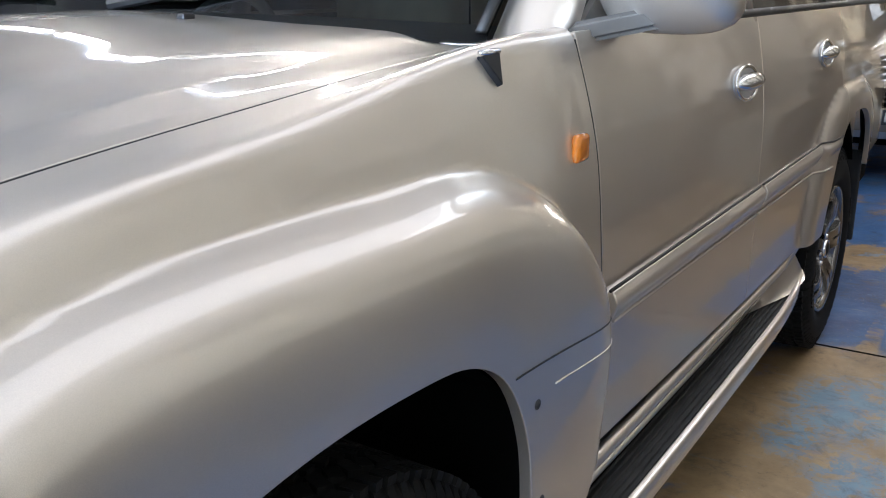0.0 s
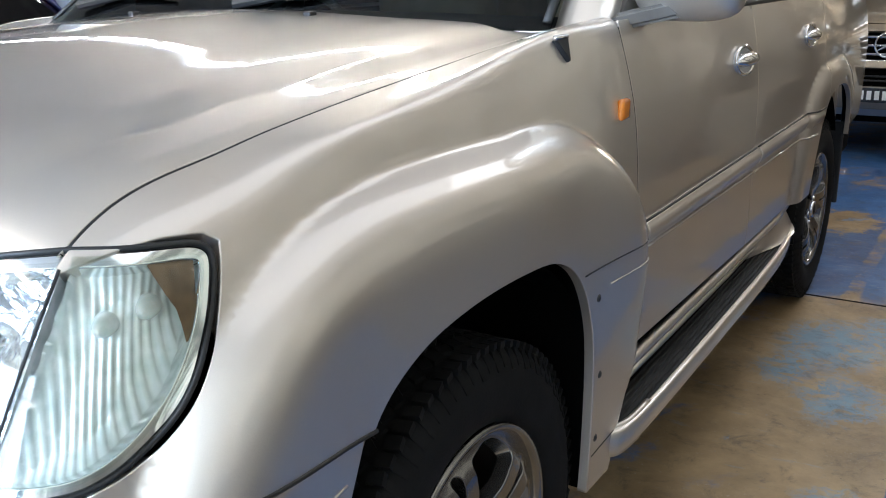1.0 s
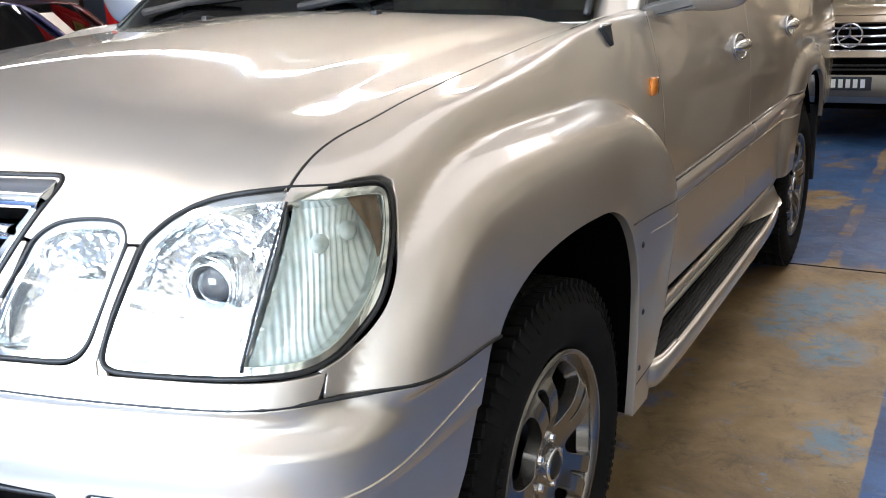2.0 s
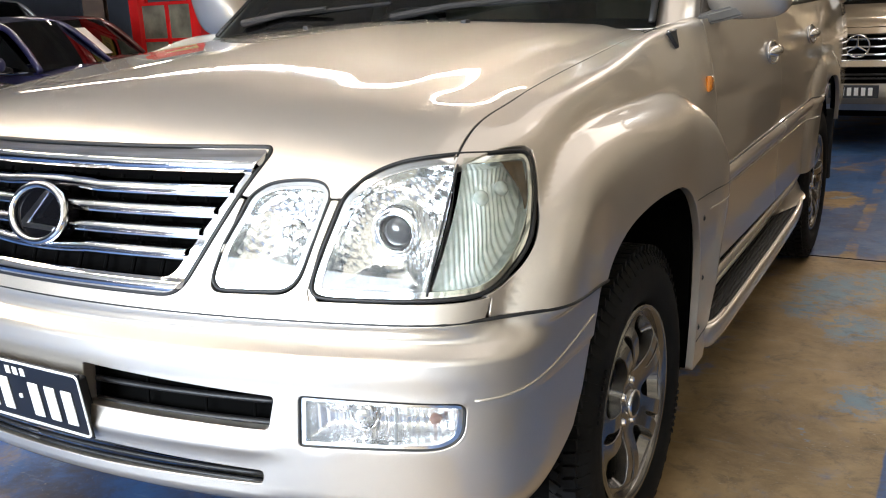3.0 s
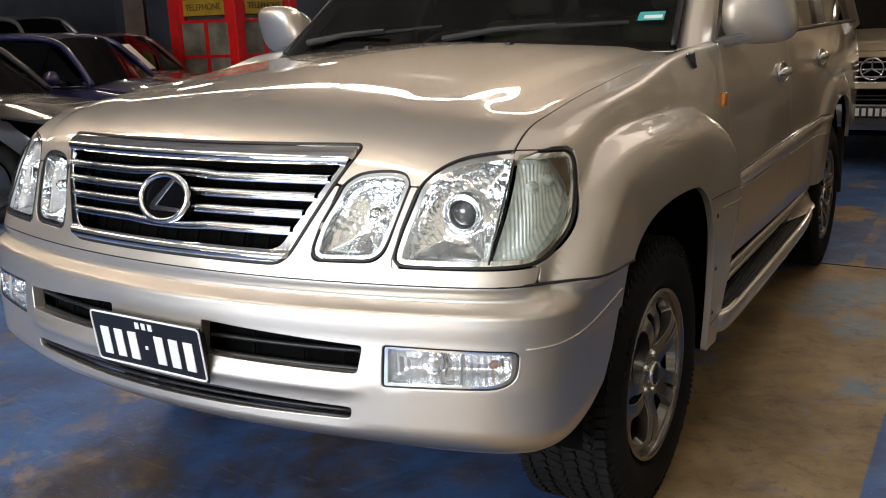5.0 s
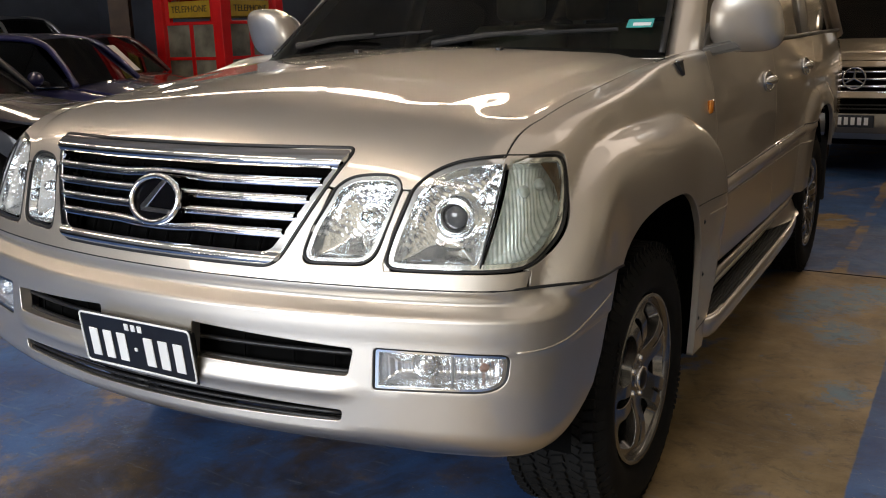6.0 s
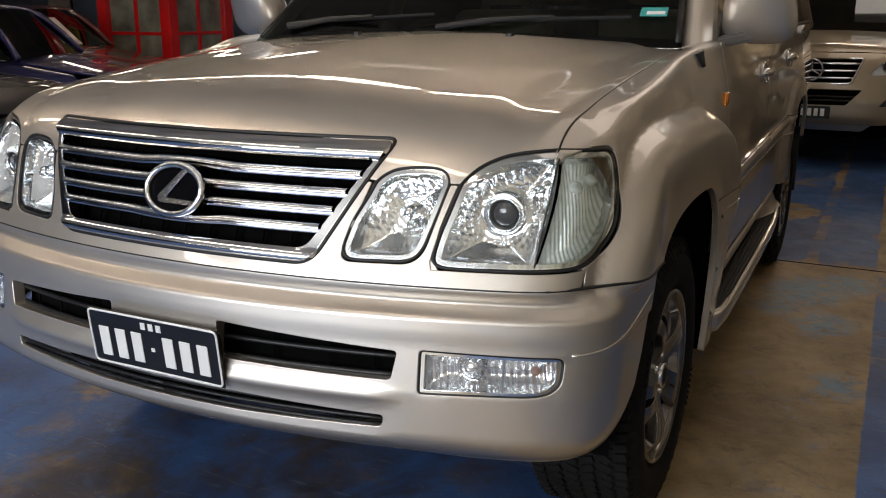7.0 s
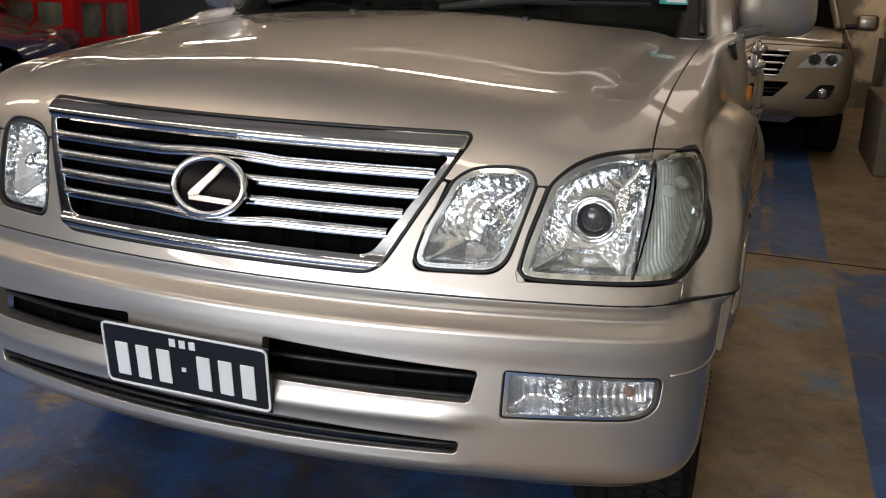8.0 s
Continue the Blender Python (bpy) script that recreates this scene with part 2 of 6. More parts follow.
def skin(name, place, mat, parent, outline, holes=(), step=0.02, lip=0.012, flip=False, label="", fine=None, round_edge=0.0):
    """A trimmed sheet of a curved surface: place maps points of the plane to (positions, normals)."""
    from mathutils.geometry import delaunay_2d_cdt
    fine = fine or step * 0.6
    loops = [resample(np.array(outline), fine)] + [resample(np.array(h), fine) for h in holes]
    for i, l in enumerate(loops):
        if (area2(l) > 0) != (i == 0):
            loops[i] = l[::-1]
    lo, hi = loops[0].min(0), loops[0].max(0)
    gx, gy = np.meshgrid(np.arange(lo[0] + step / 2, hi[0], step), np.arange(lo[1] + step / 2, hi[1], step))
    q = np.stack([gx.ravel(), gy.ravel()], 1)
    q = q[inside(loops[0], q)]
    for l in loops:
        if len(q):
            q = q[~near(l, q, step * 0.45)]
    for h in loops[1:]:
        if len(q):
            q = q[~inside(h, q)]
    pts, edges, k = [], [], 0
    for l in loops:
        n = len(l)
        pts += [Vector(p) for p in l]
        edges += [(k + i, k + (i + 1) % n) for i in range(n)]
        k += n
    pts += [Vector(p) for p in q]
    v2, _, tris, *_ = delaunay_2d_cdt(pts, edges, [], 0, 1e-7)
    v2 = np.array([tuple(v) for v in v2])
    tris = np.array([t for t in tris])
    c = v2[tris].mean(1)
    keep = inside(loops[0], c)
    for h in loops[1:]:
        keep &= ~inside(h, c)
    tris = tris[keep]
    pos, nor = place(v2)
    # wind the faces along the surface's normal
    a, b, d = pos[tris[:, 0]], pos[tris[:, 1]], pos[tris[:, 2]]
    fn = np.cross(b - a, d - a)
    bad = np.einsum("ij,ij->i", fn, nor[tris[:, 0]]) < 0
    tris[bad] = tris[bad][:, ::-1]
    verts, norms, faces = [pos], [nor], [tuple(t) for t in tris]
    base = len(pos)
    if lip:
        for l in loops:
            p, n = place(l)
            tan = np.roll(p, -1, 0) - np.roll(p, 1, 0)
            out = np.cross(tan, n)
            out /= np.linalg.norm(out, axis=1)[:, None] + 1e-12
            # outward of the material, whichever way the plane maps
            inner, _ = place(l + 0.002 * np.stack([-(np.roll(l, -1, 0) - np.roll(l, 1, 0))[:, 1], (np.roll(l, -1, 0) - np.roll(l, 1, 0))[:, 0]], 1) / (np.linalg.norm(np.roll(l, -1, 0) - np.roll(l, 1, 0), axis=1)[:, None] + 1e-12))
            s = np.sign(np.einsum("ij,ij->i", out, p - inner))[:, None]
            out = out * s
            r = 0.0015
            m1 = n + out
            m1 /= np.linalg.norm(m1, axis=1)[:, None]
            rings = [(p, n), (p + out * r - n * r * 0.6, m1), (p + out * r * 1.3 - n * r * 2, out), (p + out * r * 1.3 - n * lip, out)]
            m = len(l)
            for j in range(3):
                va, vb = base + j * m, base + (j + 1) * m
                for i in range(m):
                    i2 = (i + 1) % m
                    faces.append((va + i, vb + i, vb + i2, va + i2))
            for rp, rn in rings:
                verts.append(rp)
                norms.append(rn)
            base += 4 * m
    verts, norms = np.vstack(verts), np.vstack(norms)
    # turn lip faces to agree with their normals
    fixed = []
    for f in faces:
        if len(f) == 4:
            e = np.cross(verts[f[1]] - verts[f[0]], verts[f[2]] - verts[f[0]])
            if e @ norms[f[1]] < 0:
                f = f[::-1]
        fixed.append(f)
    return mesh_part(name, verts, fixed, mat, parent, label, norms)


def solve(f, o, d, t0, t1, n=36):
    """Along o + t d the place where f passes from positive (outside, at t1) to negative (inside, at t0)."""
    lo, hi = np.full(len(o), float(t0)), np.full(len(o), float(t1))
    for _ in range(n):
        mid = (lo + hi) / 2
        out = f(o + d * mid[:, None]) > 0
        hi = np.where(out, mid, hi)
        lo = np.where(out, lo, mid)
    return o + d * ((lo + hi) / 2)[:, None]


def gradient(f, p, e=1e-3):
    g = np.stack([f(p + np.eye(3)[i] * e) - f(p - np.eye(3)[i] * e) for i in range(3)], 1)
    return g / np.linalg.norm(g, axis=1)[:, None]


def numeric(position, outward):
    """A place function from positions alone; its normals are worked out from neighbouring places, on the side of outward."""
    def place(q):
        q = np.asarray(q, float)
        e = 4e-4
        p = position(q)
        n = np.cross(position(q + [e, 0]) - position(q - [e, 0]), position(q + [0, e]) - position(q - [0, e]))
        n /= np.linalg.norm(n, axis=1)[:, None] + 1e-15
        return p, n * np.sign(n @ np.array(outward, float))[:, None]
    return place


# ---- the hall ----
def floor_material():
    m, nt, p = nodes_of("worn_blue_painted_concrete")
    N = nt.nodes.new
    L = nt.links.new
    geo = N("ShaderNodeNewGeometry")
    sep = N("ShaderNodeSeparateXYZ")
    L(geo.outputs["Position"], sep.inputs["Vector"])

    def num(op, a, b=None, c=None):
        n = N("ShaderNodeMath")
        n.operation = op
        for i, v in enumerate((a, b, c)):
            if v is None:
                continue
            if isinstance(v, (int, float)):
                n.inputs[i].default_value = v
            else:
                L(v, n.inputs[i])
        return n.outputs[0]

    def nz(scale, detail=8, rough=0.6, dist=0.0, sx=1.0, sy=1.0):
        mp = N("ShaderNodeMapping")
        mp.inputs["Scale"].default_value = (sx, sy, 1)
        L(geo.outputs["Position"], mp.inputs["Vector"])
        n = N("ShaderNodeTexNoise")
        n.inputs["Scale"].default_value, n.inputs["Detail"].default_value = scale, detail
        n.inputs["Roughness"].default_value, n.inputs["Distortion"].default_value = rough, dist
        L(mp.outputs["Vector"], n.inputs["Vector"])
        return n.outputs["Fac"]

    def step(v, a, b):
        n = N("ShaderNodeMapRange")
        n.interpolation_type = "SMOOTHSTEP"
        n.inputs["From Min"].default_value, n.inputs["From Max"].default_value = a, b
        L(v, n.inputs["Value"])
        return n.outputs["Result"]

    x, y = sep.outputs["X"], sep.outputs["Y"]
    big, mid, fine = nz(0.9, 6, 0.6, 0.6), nz(4.0, 10, 0.7, 0.3), nz(30, 6, 0.7)
    # bays painted blue; the bay beside the car is worn to bare concrete up to the joint, the one behind the next line is bare too
    wob = num("MULTIPLY", num("SUBTRACT", mid, 0.5), 0.05)
    xs, ys = num("ADD", x, wob), num("ADD", y, num("MULTIPLY", wob, 3.0))
    past_line, past_joint = step(xs, 1.42, 1.44), step(ys, 3.6, 3.95)
    lane = num("MULTIPLY", num("SUBTRACT", 1.0, past_line), num("SUBTRACT", 1.0, past_joint))
    lane = num("MULTIPLY", lane, step(num("ADD", xs, num("MULTIPLY", num("SUBTRACT", big, 0.5), 0.9)), 0.45, 0.8))
    far = num("MULTIPLY", past_line, past_joint)
    worn_line = num("MULTIPLY", step(xs, 1.05, 1.07), num("SUBTRACT", 1.0, step(xs, 1.12, 1.14)))
    wear = num("ADD", num("MULTIPLY", big, 0.5), num("MULTIPLY", mid, 0.5))
    wear = num("ADD", wear, num("MULTIPLY", num("ADD", lane, far), 0.22))
    wear = num("ADD", wear, num("MULTIPLY", num("MULTIPLY", worn_line, past_joint), 0.08))
    bare = step(wear, 0.525, 0.65)

    rag = nz(11, 10, 0.75, 0.4)

    def blob(cx, cy, r):
        d = num("SQRT", num("ADD", num("POWER", num("SUBTRACT", x, cx), 2.0), num("POWER", num("MULTIPLY", num("SUBTRACT", y, cy), 0.7), 2.0)))
        d = num("ADD", d, num("MULTIPLY", num("SUBTRACT", rag, 0.5), 0.55))
        return num("SUBTRACT", 1.0, step(d, r * 0.72, r * 1.12))
    patch = None  # remains of pale blue paint on the bare lane
    for cx, cy, r in ((1.23, 2.77, 0.14), (1.12, 3.25, 0.2), (1.30, 3.45, 0.15), (1.33, 2.05, 0.1), (1.02, 2.95, 0.1)):
        patch = blob(cx, cy, r) if patch is None else num("MAXIMUM", patch, blob(cx, cy, r))
    bare = num("MAXIMUM", bare, blob(0.85, 5.2, 0.2))

    def ramp(v, lo, hi, a=0.3, b=0.7):
        r = N("ShaderNodeValToRGB")
        r.color_ramp.elements[0].position, r.color_ramp.elements[1].position = a, b
        r.color_ramp.elements[0].color, r.color_ramp.elements[1].color = (*lo, 1), (*hi, 1)
        L(v, r.inputs["Fac"])
        return r.outputs["Color"]

    def mix(f, a, b):
        n = N("ShaderNodeMix")
        n.data_type = "RGBA"
        L(f, n.inputs["Factor"])
        L(a, n.inputs["A"])
        L(b, n.inputs["B"])
        return n.outputs["Result"]

    blue = ramp(nz(1.6, 8, 0.65, 0.4), (0.018, 0.056, 0.165), (0.065, 0.185, 0.43))
    tan = ramp(nz(2.2, 8, 0.7, 0.2), (0.165, 0.105, 0.048), (0.48, 0.33, 0.170))
    tan = mix(step(nz(9, 8, 0.7), 0.6, 0.72), tan, ramp(fine, (0.13, 0.09, 0.055), (0.28, 0.20, 0.13)))
    col = mix(bare, blue, tan)
    col = mix(num("MULTIPLY", patch, num("MULTIPLY", step(rag, 0.36, 0.56), 0.9)), col, ramp(mid, (0.08, 0.17, 0.27), (0.20, 0.36, 0.48)))
    pale = step(num("ADD", num("MULTIPLY", nz(2.7, 9, 0.7, 0.3), 0.8), num("MULTIPLY", mid, 0.2)), 0.60, 0.64)
    col = mix(num("MULTIPLY", pale, 0.65), col, ramp(fine, (0.10, 0.24, 0.42), (0.20, 0.38, 0.58)))
    # brown grime trodden into the paint in front of the car, and mottling all over
    trod = num("MULTIPLY", blob(-0.15, 0.4, 0.78), step(nz(2.4, 9, 0.7, 0.5), 0.36, 0.62))
    col = mix(num("MULTIPLY", trod, 0.9), col, ramp(mid, (0.030, 0.021, 0.012), (0.125, 0.078, 0.036), 0.38, 0.62))
    col = mix(num("MULTIPLY", step(nz(7, 10, 0.78, 0.6), 0.50, 0.66), 0.5), col, ramp(fine, (0.03, 0.028, 0.026), (0.09, 0.075, 0.055)))
    streak = step(nz(9, 6, 0.6, 0.2, 0.5, 3.0), 0.60, 0.70)
    col = mix(num("MULTIPLY", streak, 0.35), col, ramp(fine, (0.16, 0.22, 0.27), (0.30, 0.36, 0.40)))
    # scuffs, grit and oil marks
    grit = step(nz(70, 4, 0.8), 0.60, 0.70)
    col = mix(num("MULTIPLY", grit, 0.75), col, ramp(nz(3.1, 4, 0.6), (0.05, 0.04, 0.03), (0.45, 0.40, 0.34), 0.45, 0.55))
    oil = step(nz(1.9, 7, 0.65, 0.5), 0.60, 0.72)
    col = mix(num("MULTIPLY", oil, 0.62), col, ramp(fine, (0.02, 0.018, 0.016), (0.06, 0.05, 0.04)))
    L(col, p.inputs["Base Color"])
    L(ramp(mid, (0.32,) * 3, (0.62,) * 3), p.inputs["Roughness"])
    b = N("ShaderNodeBump")
    b.inputs["Strength"].default_value, b.inputs["Distance"].default_value = 0.25, 0.003
    L(num("ADD", fine, mid), b.inputs["Height"])
    L(b.outputs["Normal"], p.inputs["Normal"])
    return m


FLOOR = floor_material()
WALL = material("dusty_cream_wall", (0.53, 0.455, 0.34), 0.85, vary=0.55, scale=1.6, bump=0.3, bump_scale=40)
DADO = material("dark_brown_wall_paint", (0.17, 0.13, 0.09), 0.6, vary=0.45, scale=2.2, bump=0.2, bump_scale=30)
for node in WALL.node_tree.nodes:  # patches of old paint with clear edges
    if node.type == "VALTORGB":
        node.color_ramp.elements[0].position, node.color_ramp.elements[1].position = 0.46, 0.55
WALL_DARK = material("dark_grey_sheet_wall", (0.13, 0.145, 0.18), 0.6, vary=0.2, scale=1.0, bump=0.2)
CEIL = material("pale_ceiling_sheet", (0.52, 0.48, 0.42), 0.8, vary=0.2, scale=1.0)
TUBE = glow("fluorescent_tube", (1.0, 0.94, 0.84), 13.0)
HALL = (-17.0, 2.35, -7.0, 14.0, 4.2)  # x0, x1, y0, y1, height


def structure(name, bm, mat, label, category):
    me = bpy.data.meshes.new(name)
    bm.to_mesh(me)
    bm.free()
    me.materials.append(mat)
    return tagged(new(name, me), label, category, kind="structure")


x0, x1, y0, y1, hh = HALL
structure("floor", boxed(x0, x1, y0 - 3, y1, -0.1, 0), FLOOR, "worn blue painted concrete floor with bare tan patches", "floor")
structure("wall_east", boxed(x1, x1 + 0.2, y0, y1, 0, hh), WALL, "dusty cream rendered side wall", "wall")
structure("dado", boxed(x1 - 0.02, x1, y0, y1, 0, 0.95, 0.004), DADO, "dark brown painted lower wall", "wall")
structure("wall_west", boxed(x0 - 0.2, x0, y0, y1, 0, hh), WALL_DARK, "dark grey sheet metal side wall", "wall")
structure("wall_north", boxed(x0, x1, y1, y1 + 0.2, 0, hh), WALL_DARK, "dark grey sheet metal rear wall", "wall")
structure("wall_cross", boxed(-1.5, x1, 12.3, 12.45, 0, hh), WALL, "dusty cream rendered cross wall behind the parked vehicle", "wall")
bm = bmesh.new()
box(bm, x0, -4.1, y0 - 0.2, y0, 0, hh)
box(bm, 1.65, x1, y0 - 0.2, y0, 0, hh)
box(bm, -4.1, 1.65, y0 - 0.2, y0, 4.0, hh)
box(bm, -4.1, 1.65, y0 - 0.2, y0, 0, 0.85)
structure("wall_south", bm, WALL_DARK, "dark sheet metal wall with a wide opening to the daylight", "wall")
bm = bmesh.new()  # the roof sheeting leaves an unseen bay along the car's flank for the roof lights
for a, b, c, d in ((x0, x1, y0, -0.22), (2.32, x1, -0.22, 8.5), (x0, 0.88, -0.22, 8.5), (x0, x1, 8.5, y1)):
    box(bm, a, b, c, d, hh, hh + 0.1)
structure("ceiling", bm, CEIL, "pale unlined workshop ceiling sheeting", "ceiling")


LAMP_Z = 2.7


def tube_lamp():
    t = empty("fluorescent_light", "white twin-tube fluorescent batten hung on rods", "light", "ceiling lights")
    part("housing", boxed(-0.66, 0.66, -0.07, 0.07, 0.03, 0.09, 0.008), WHITE, t)
    for s in (-0.04, 0.04):
        part("tube", tube(bmesh.new(), [(-0.62, s, 0.0), (0.62, s, 0.0)], 0.018, 12), TUBE, t)
        for x in (-0.635, 0.635):
            part("tube_holder", boxed(x - 0.012, x + 0.012, s - 0.016, s + 0.016, -0.022, 0.035, 0.004), WHITE, t)
    for x in (-0.5, 0.5):
        part("hanging_rod", tube(bmesh.new(), [(x, 0, 0.085), (x, 0, hh - LAMP_Z)], 0.006, 6), ALLOY_DARK, t)
    return t


# rows of battens run aslant over the parked cars and in front of the car
LEAN = 0.32
first = tube_lamp()
first.matrix_basis = pose(-4.40, 3.05 + LEAN * 4.40, LAMP_Z, 0, 0, -17.7)
for base, xs in ((3.05, (-0.42, -1.74, -3.06, -5.9, -7.2, -8.5)), (8.15, (-6.5, -9.1, -3.9)), (11.6, (0.2,)), (10.95, (1.2,)), (12.2, (1.3,)), (5.7, (-5.0, -9.4)), (-5.3, (1.3, -0.9, -3.1)), (-0.95, (0.2, -1.15, -2.5, -3.9, -6.5))):
    for lx in xs:
        copy_thing(first, pose(lx, base - LEAN * lx, LAMP_Z, 0, 0, -17.7))


# ---- the large four-wheel drive: its body surfaces ----
HUB_Y, HUB_Z, REAR_Y = 0.947, 0.385, 3.80


def hood_height(x, y):
    a = np.abs(x)
    crease = 0.655 + 0.04 * smoothstep(0.9, 1.25, y)  # a fold along the hood, spreading towards the screen
    w = np.clip((a - crease + 0.080) / 0.095, 0, 1.06)  # its slope grows gently outwards and ends short
    fold = np.where(w < 0.88, w * w / 2, 0.3872 + 0.88 * (w - 0.88) - 2.444 * (w - 0.88) ** 2)
    drop = 0.02125 * np.log(np.cosh(a / 0.25)) - 0.002 * smoothstep(0.42, 0.58, a) + 0.030 * (0.55 + 0.45 * smoothstep(0.38, 0.6, y)) * fold
    drop = drop + 0.007 * smoothstep(0.745, 0.83, a) + 0.10 * np.maximum(a - 0.77, 0)
    lift = 0.045 * smoothstep(0.85, 1.5, y) * smoothstep(0.735, 0.90, a)  # the wing rises to the door's waist
    return 1.191 + 0.146 * (y - 0.3) - 0.05 * (y - 0.3) ** 2 - drop * (1 - 0.25 * (y - 0.7)) + lift


def side_width(y, z):
    taper = np.where(y < 1.5, 0.040 * ((1.5 - y) / 1.2) ** 2, 0.0) + np.where(y > 3.9, 0.03 * (y - 3.9) ** 2, 0.0)
    taper = taper + 0.032 * (1 - smoothstep(1.15, 1.55, y)) * smoothstep(0.35, 0.7, y)
    base = 0.940 - taper - (0.42 + 0.36 * (1 - smoothstep(1.1, 1.5, y))) * np.maximum(z - 0.95, 0) ** 2 - 0.10 * np.maximum(0.75 - z, 0) ** 2
    for hy, a, wide, hi, back in ((HUB_Y + 0.01, 0.074, 0.20, 1.008 + 0.036 * smoothstep(1.0, 1.35, y), 0.62), (REAR_Y, 0.030, 0.18, 0.90, 0.6)):
        r = ((np.abs(y - hy) / np.where(y > hy, back, 0.72)) ** 3 + (np.maximum(z - 0.39, 0) / 0.70) ** 3 + 1e-9) ** (1 / 3)
        u = np.minimum((hi - r) / wide, 1)
        u = (u + np.sqrt(u * u + 0.0010)) / 2  # a crease at the outer edge, a smooth crown inside
        fade = 1 - 0.65 * smoothstep(hy + 0.15, hy + 0.62, y) * (1 - smoothstep(0.45, 1.0, z))
        base = base + a * fade * (1 - np.maximum(1 - u, 0) ** 4.6)
    return base


def f_body(p):
    x, y, z = np.abs(p[:, 0]), p[:, 1], p[:, 2]
    front = (0.07 + 0.2 * x * x + 0.40 * (z - 0.87) - y) * 0.93
    top = z - hood_height(x, y)
    side = x - side_width(y, z)
    return smax(smax(front, top, 0.22), side, 0.17 - 0.135 * smoothstep(0.40, 0.8, y))


def f_side(p):
    return np.abs(p[:, 0]) - side_width(p[:, 1], p[:, 2])


def f_bumper(p):
    x, y, z = np.abs(p[:, 0]), p[:, 1], p[:, 2]
    prof = 0.040 * smoothstep(0.766, 0.800, z) + 0.13 * (1 - smoothstep(0.38, 0.53, z)) - 0.004 * smoothstep(0.70, 0.755, z) + 0.12 * np.clip(z - 0.70, -0.09, 0.07)
    prof = prof - (0.008 * np.exp(-((z - 0.604) / 0.016) ** 2) + 0.004 * np.exp(-((z - 0.505) / 0.014) ** 2)) * (1 - smoothstep(0.48, 0.60, x))
    front = 0.014 + 0.22 * x * x + prof - y
    side = x - (0.953 - 0.04 * (1 - smoothstep(0.38, 0.55, z)) - 0.006 * (1 - smoothstep(0.69, 0.70, z)))
    f = smax(front, side, 0.20)
    # the top edge runs into the panels above it
    w = smoothstep(0.785, 0.824, z)
    q = p.copy()
    q[:, 2] = 0.826
    return f * (1 - w) + w * f_body(q)


def placer(f, rays, s=1, off=0.0, t1=3.0):
    """Maps points of a panel's plane on to the body, on side s of the car, lifted by off."""
    def place(q):
        o, d = rays(np.asarray(q, float))
        p = solve(f, o, d, 0.0, t1)
        n = gradient(f, p)
        p = p + n * off
        k = np.array([s, 1, 1])
        return p * k, n * k
    return place


def rays_top(q):
    w = q[:, 1] / 0.9
    return np.stack([q[:, 0], np.full(len(q), 1.0), np.full(len(q), 0.55)], 1), np.stack([0 * w, -np.cos(w), np.sin(w)], 1)


def rays_front(q):
    return np.stack([q[:, 0], np.full(len(q), 1.2), q[:, 1]], 1), np.tile([0.0, -1.0, 0.0], (len(q), 1))


def rays_down(q):
    return np.stack([q[:, 0], q[:, 1], np.full(len(q), 0.6)], 1), np.tile([0.0, 0.0, 1.0], (len(q), 1))


def rays_side(q):
    w = q[:, 1] / 0.5
    return np.stack([np.full(len(q), 0.45), q[:, 0], np.full(len(q), 0.75)], 1), np.stack([np.cos(w), 0 * w, np.sin(w)], 1)


def rays_corner(q):
    w = q[:, 0] / 0.5
    return np.stack([np.full(len(q), 0.45), np.full(len(q), 0.72), q[:, 1]], 1), np.stack([np.sin(w), -np.cos(w), 0 * w], 1)


def rays_out(q):
    return np.stack([np.zeros(len(q)), q[:, 0], q[:, 1]], 1), np.tile([1.0, 0.0, 0.0], (len(q), 1))


def rays_bumper(q):
    w = q[:, 0] / 0.8
    return np.stack([np.zeros(len(q)), np.full(len(q), 0.9), q[:, 1]], 1), np.stack([np.sin(w), -np.cos(w), 0 * w], 1)


def on(f, rays, pts):
    """Places on the surface for points of a plane."""
    return placer(f, rays)(np.array(pts, float))[0]


def to_top(p):
    return np.stack([p[:, 0], 0.9 * np.arctan2(p[:, 2] - 0.55, 1.0 - p[:, 1])], 1)


def to_side(p):
    return np.stack([p[:, 1], 0.5 * np.arctan2(p[:, 2] - 0.75, p[:, 0] - 0.45)], 1)


def to_corner(p):
    return np.stack([0.5 * np.arctan2(p[:, 0] - 0.45, 0.72 - p[:, 1]), p[:, 2]], 1)


def to_bumper(p):
    return np.stack([0.8 * np.arctan2(p[:, 0], 0.9 - p[:, 1]), p[:, 2]], 1)


car = empty("four_wheel_drive", "silver-beige metallic four-wheel drive with chrome grille and running boards", "car")

# outlines on the near half; x and z on the front, x and y on top, y and z on the side
grille_side = [(0.480, 1.094), (0.445, 1.026)]
small_top = curve2([(0.462, 1.024), (0.49, 1.043), (0.53, 1.051), (0.58, 1.051), (0.603, 1.042), (0.614, 1.024)], 5)
lamp_top = curve2([(0.634, 1.024), (0.665, 1.056), (0.705, 1.076), (0.75, 1.085), (0.797, 1.0885)], 6)
hood_side = curve2([(0.797, 0.312), (0.792, 0.42), (0.788, 0.60), (0.787, 0.85), (0.789, 1.15), (0.797, 1.44)], 10)
hood_rear = curve2([(0.797, 1.44), (0.70, 1.435), (0.4, 1.40), (0.0, 1.385)], 6)
front_edge = np.vstack([[(0.0, 1.102), (0.25, 1.101)], grille_side, small_top, lamp_top])
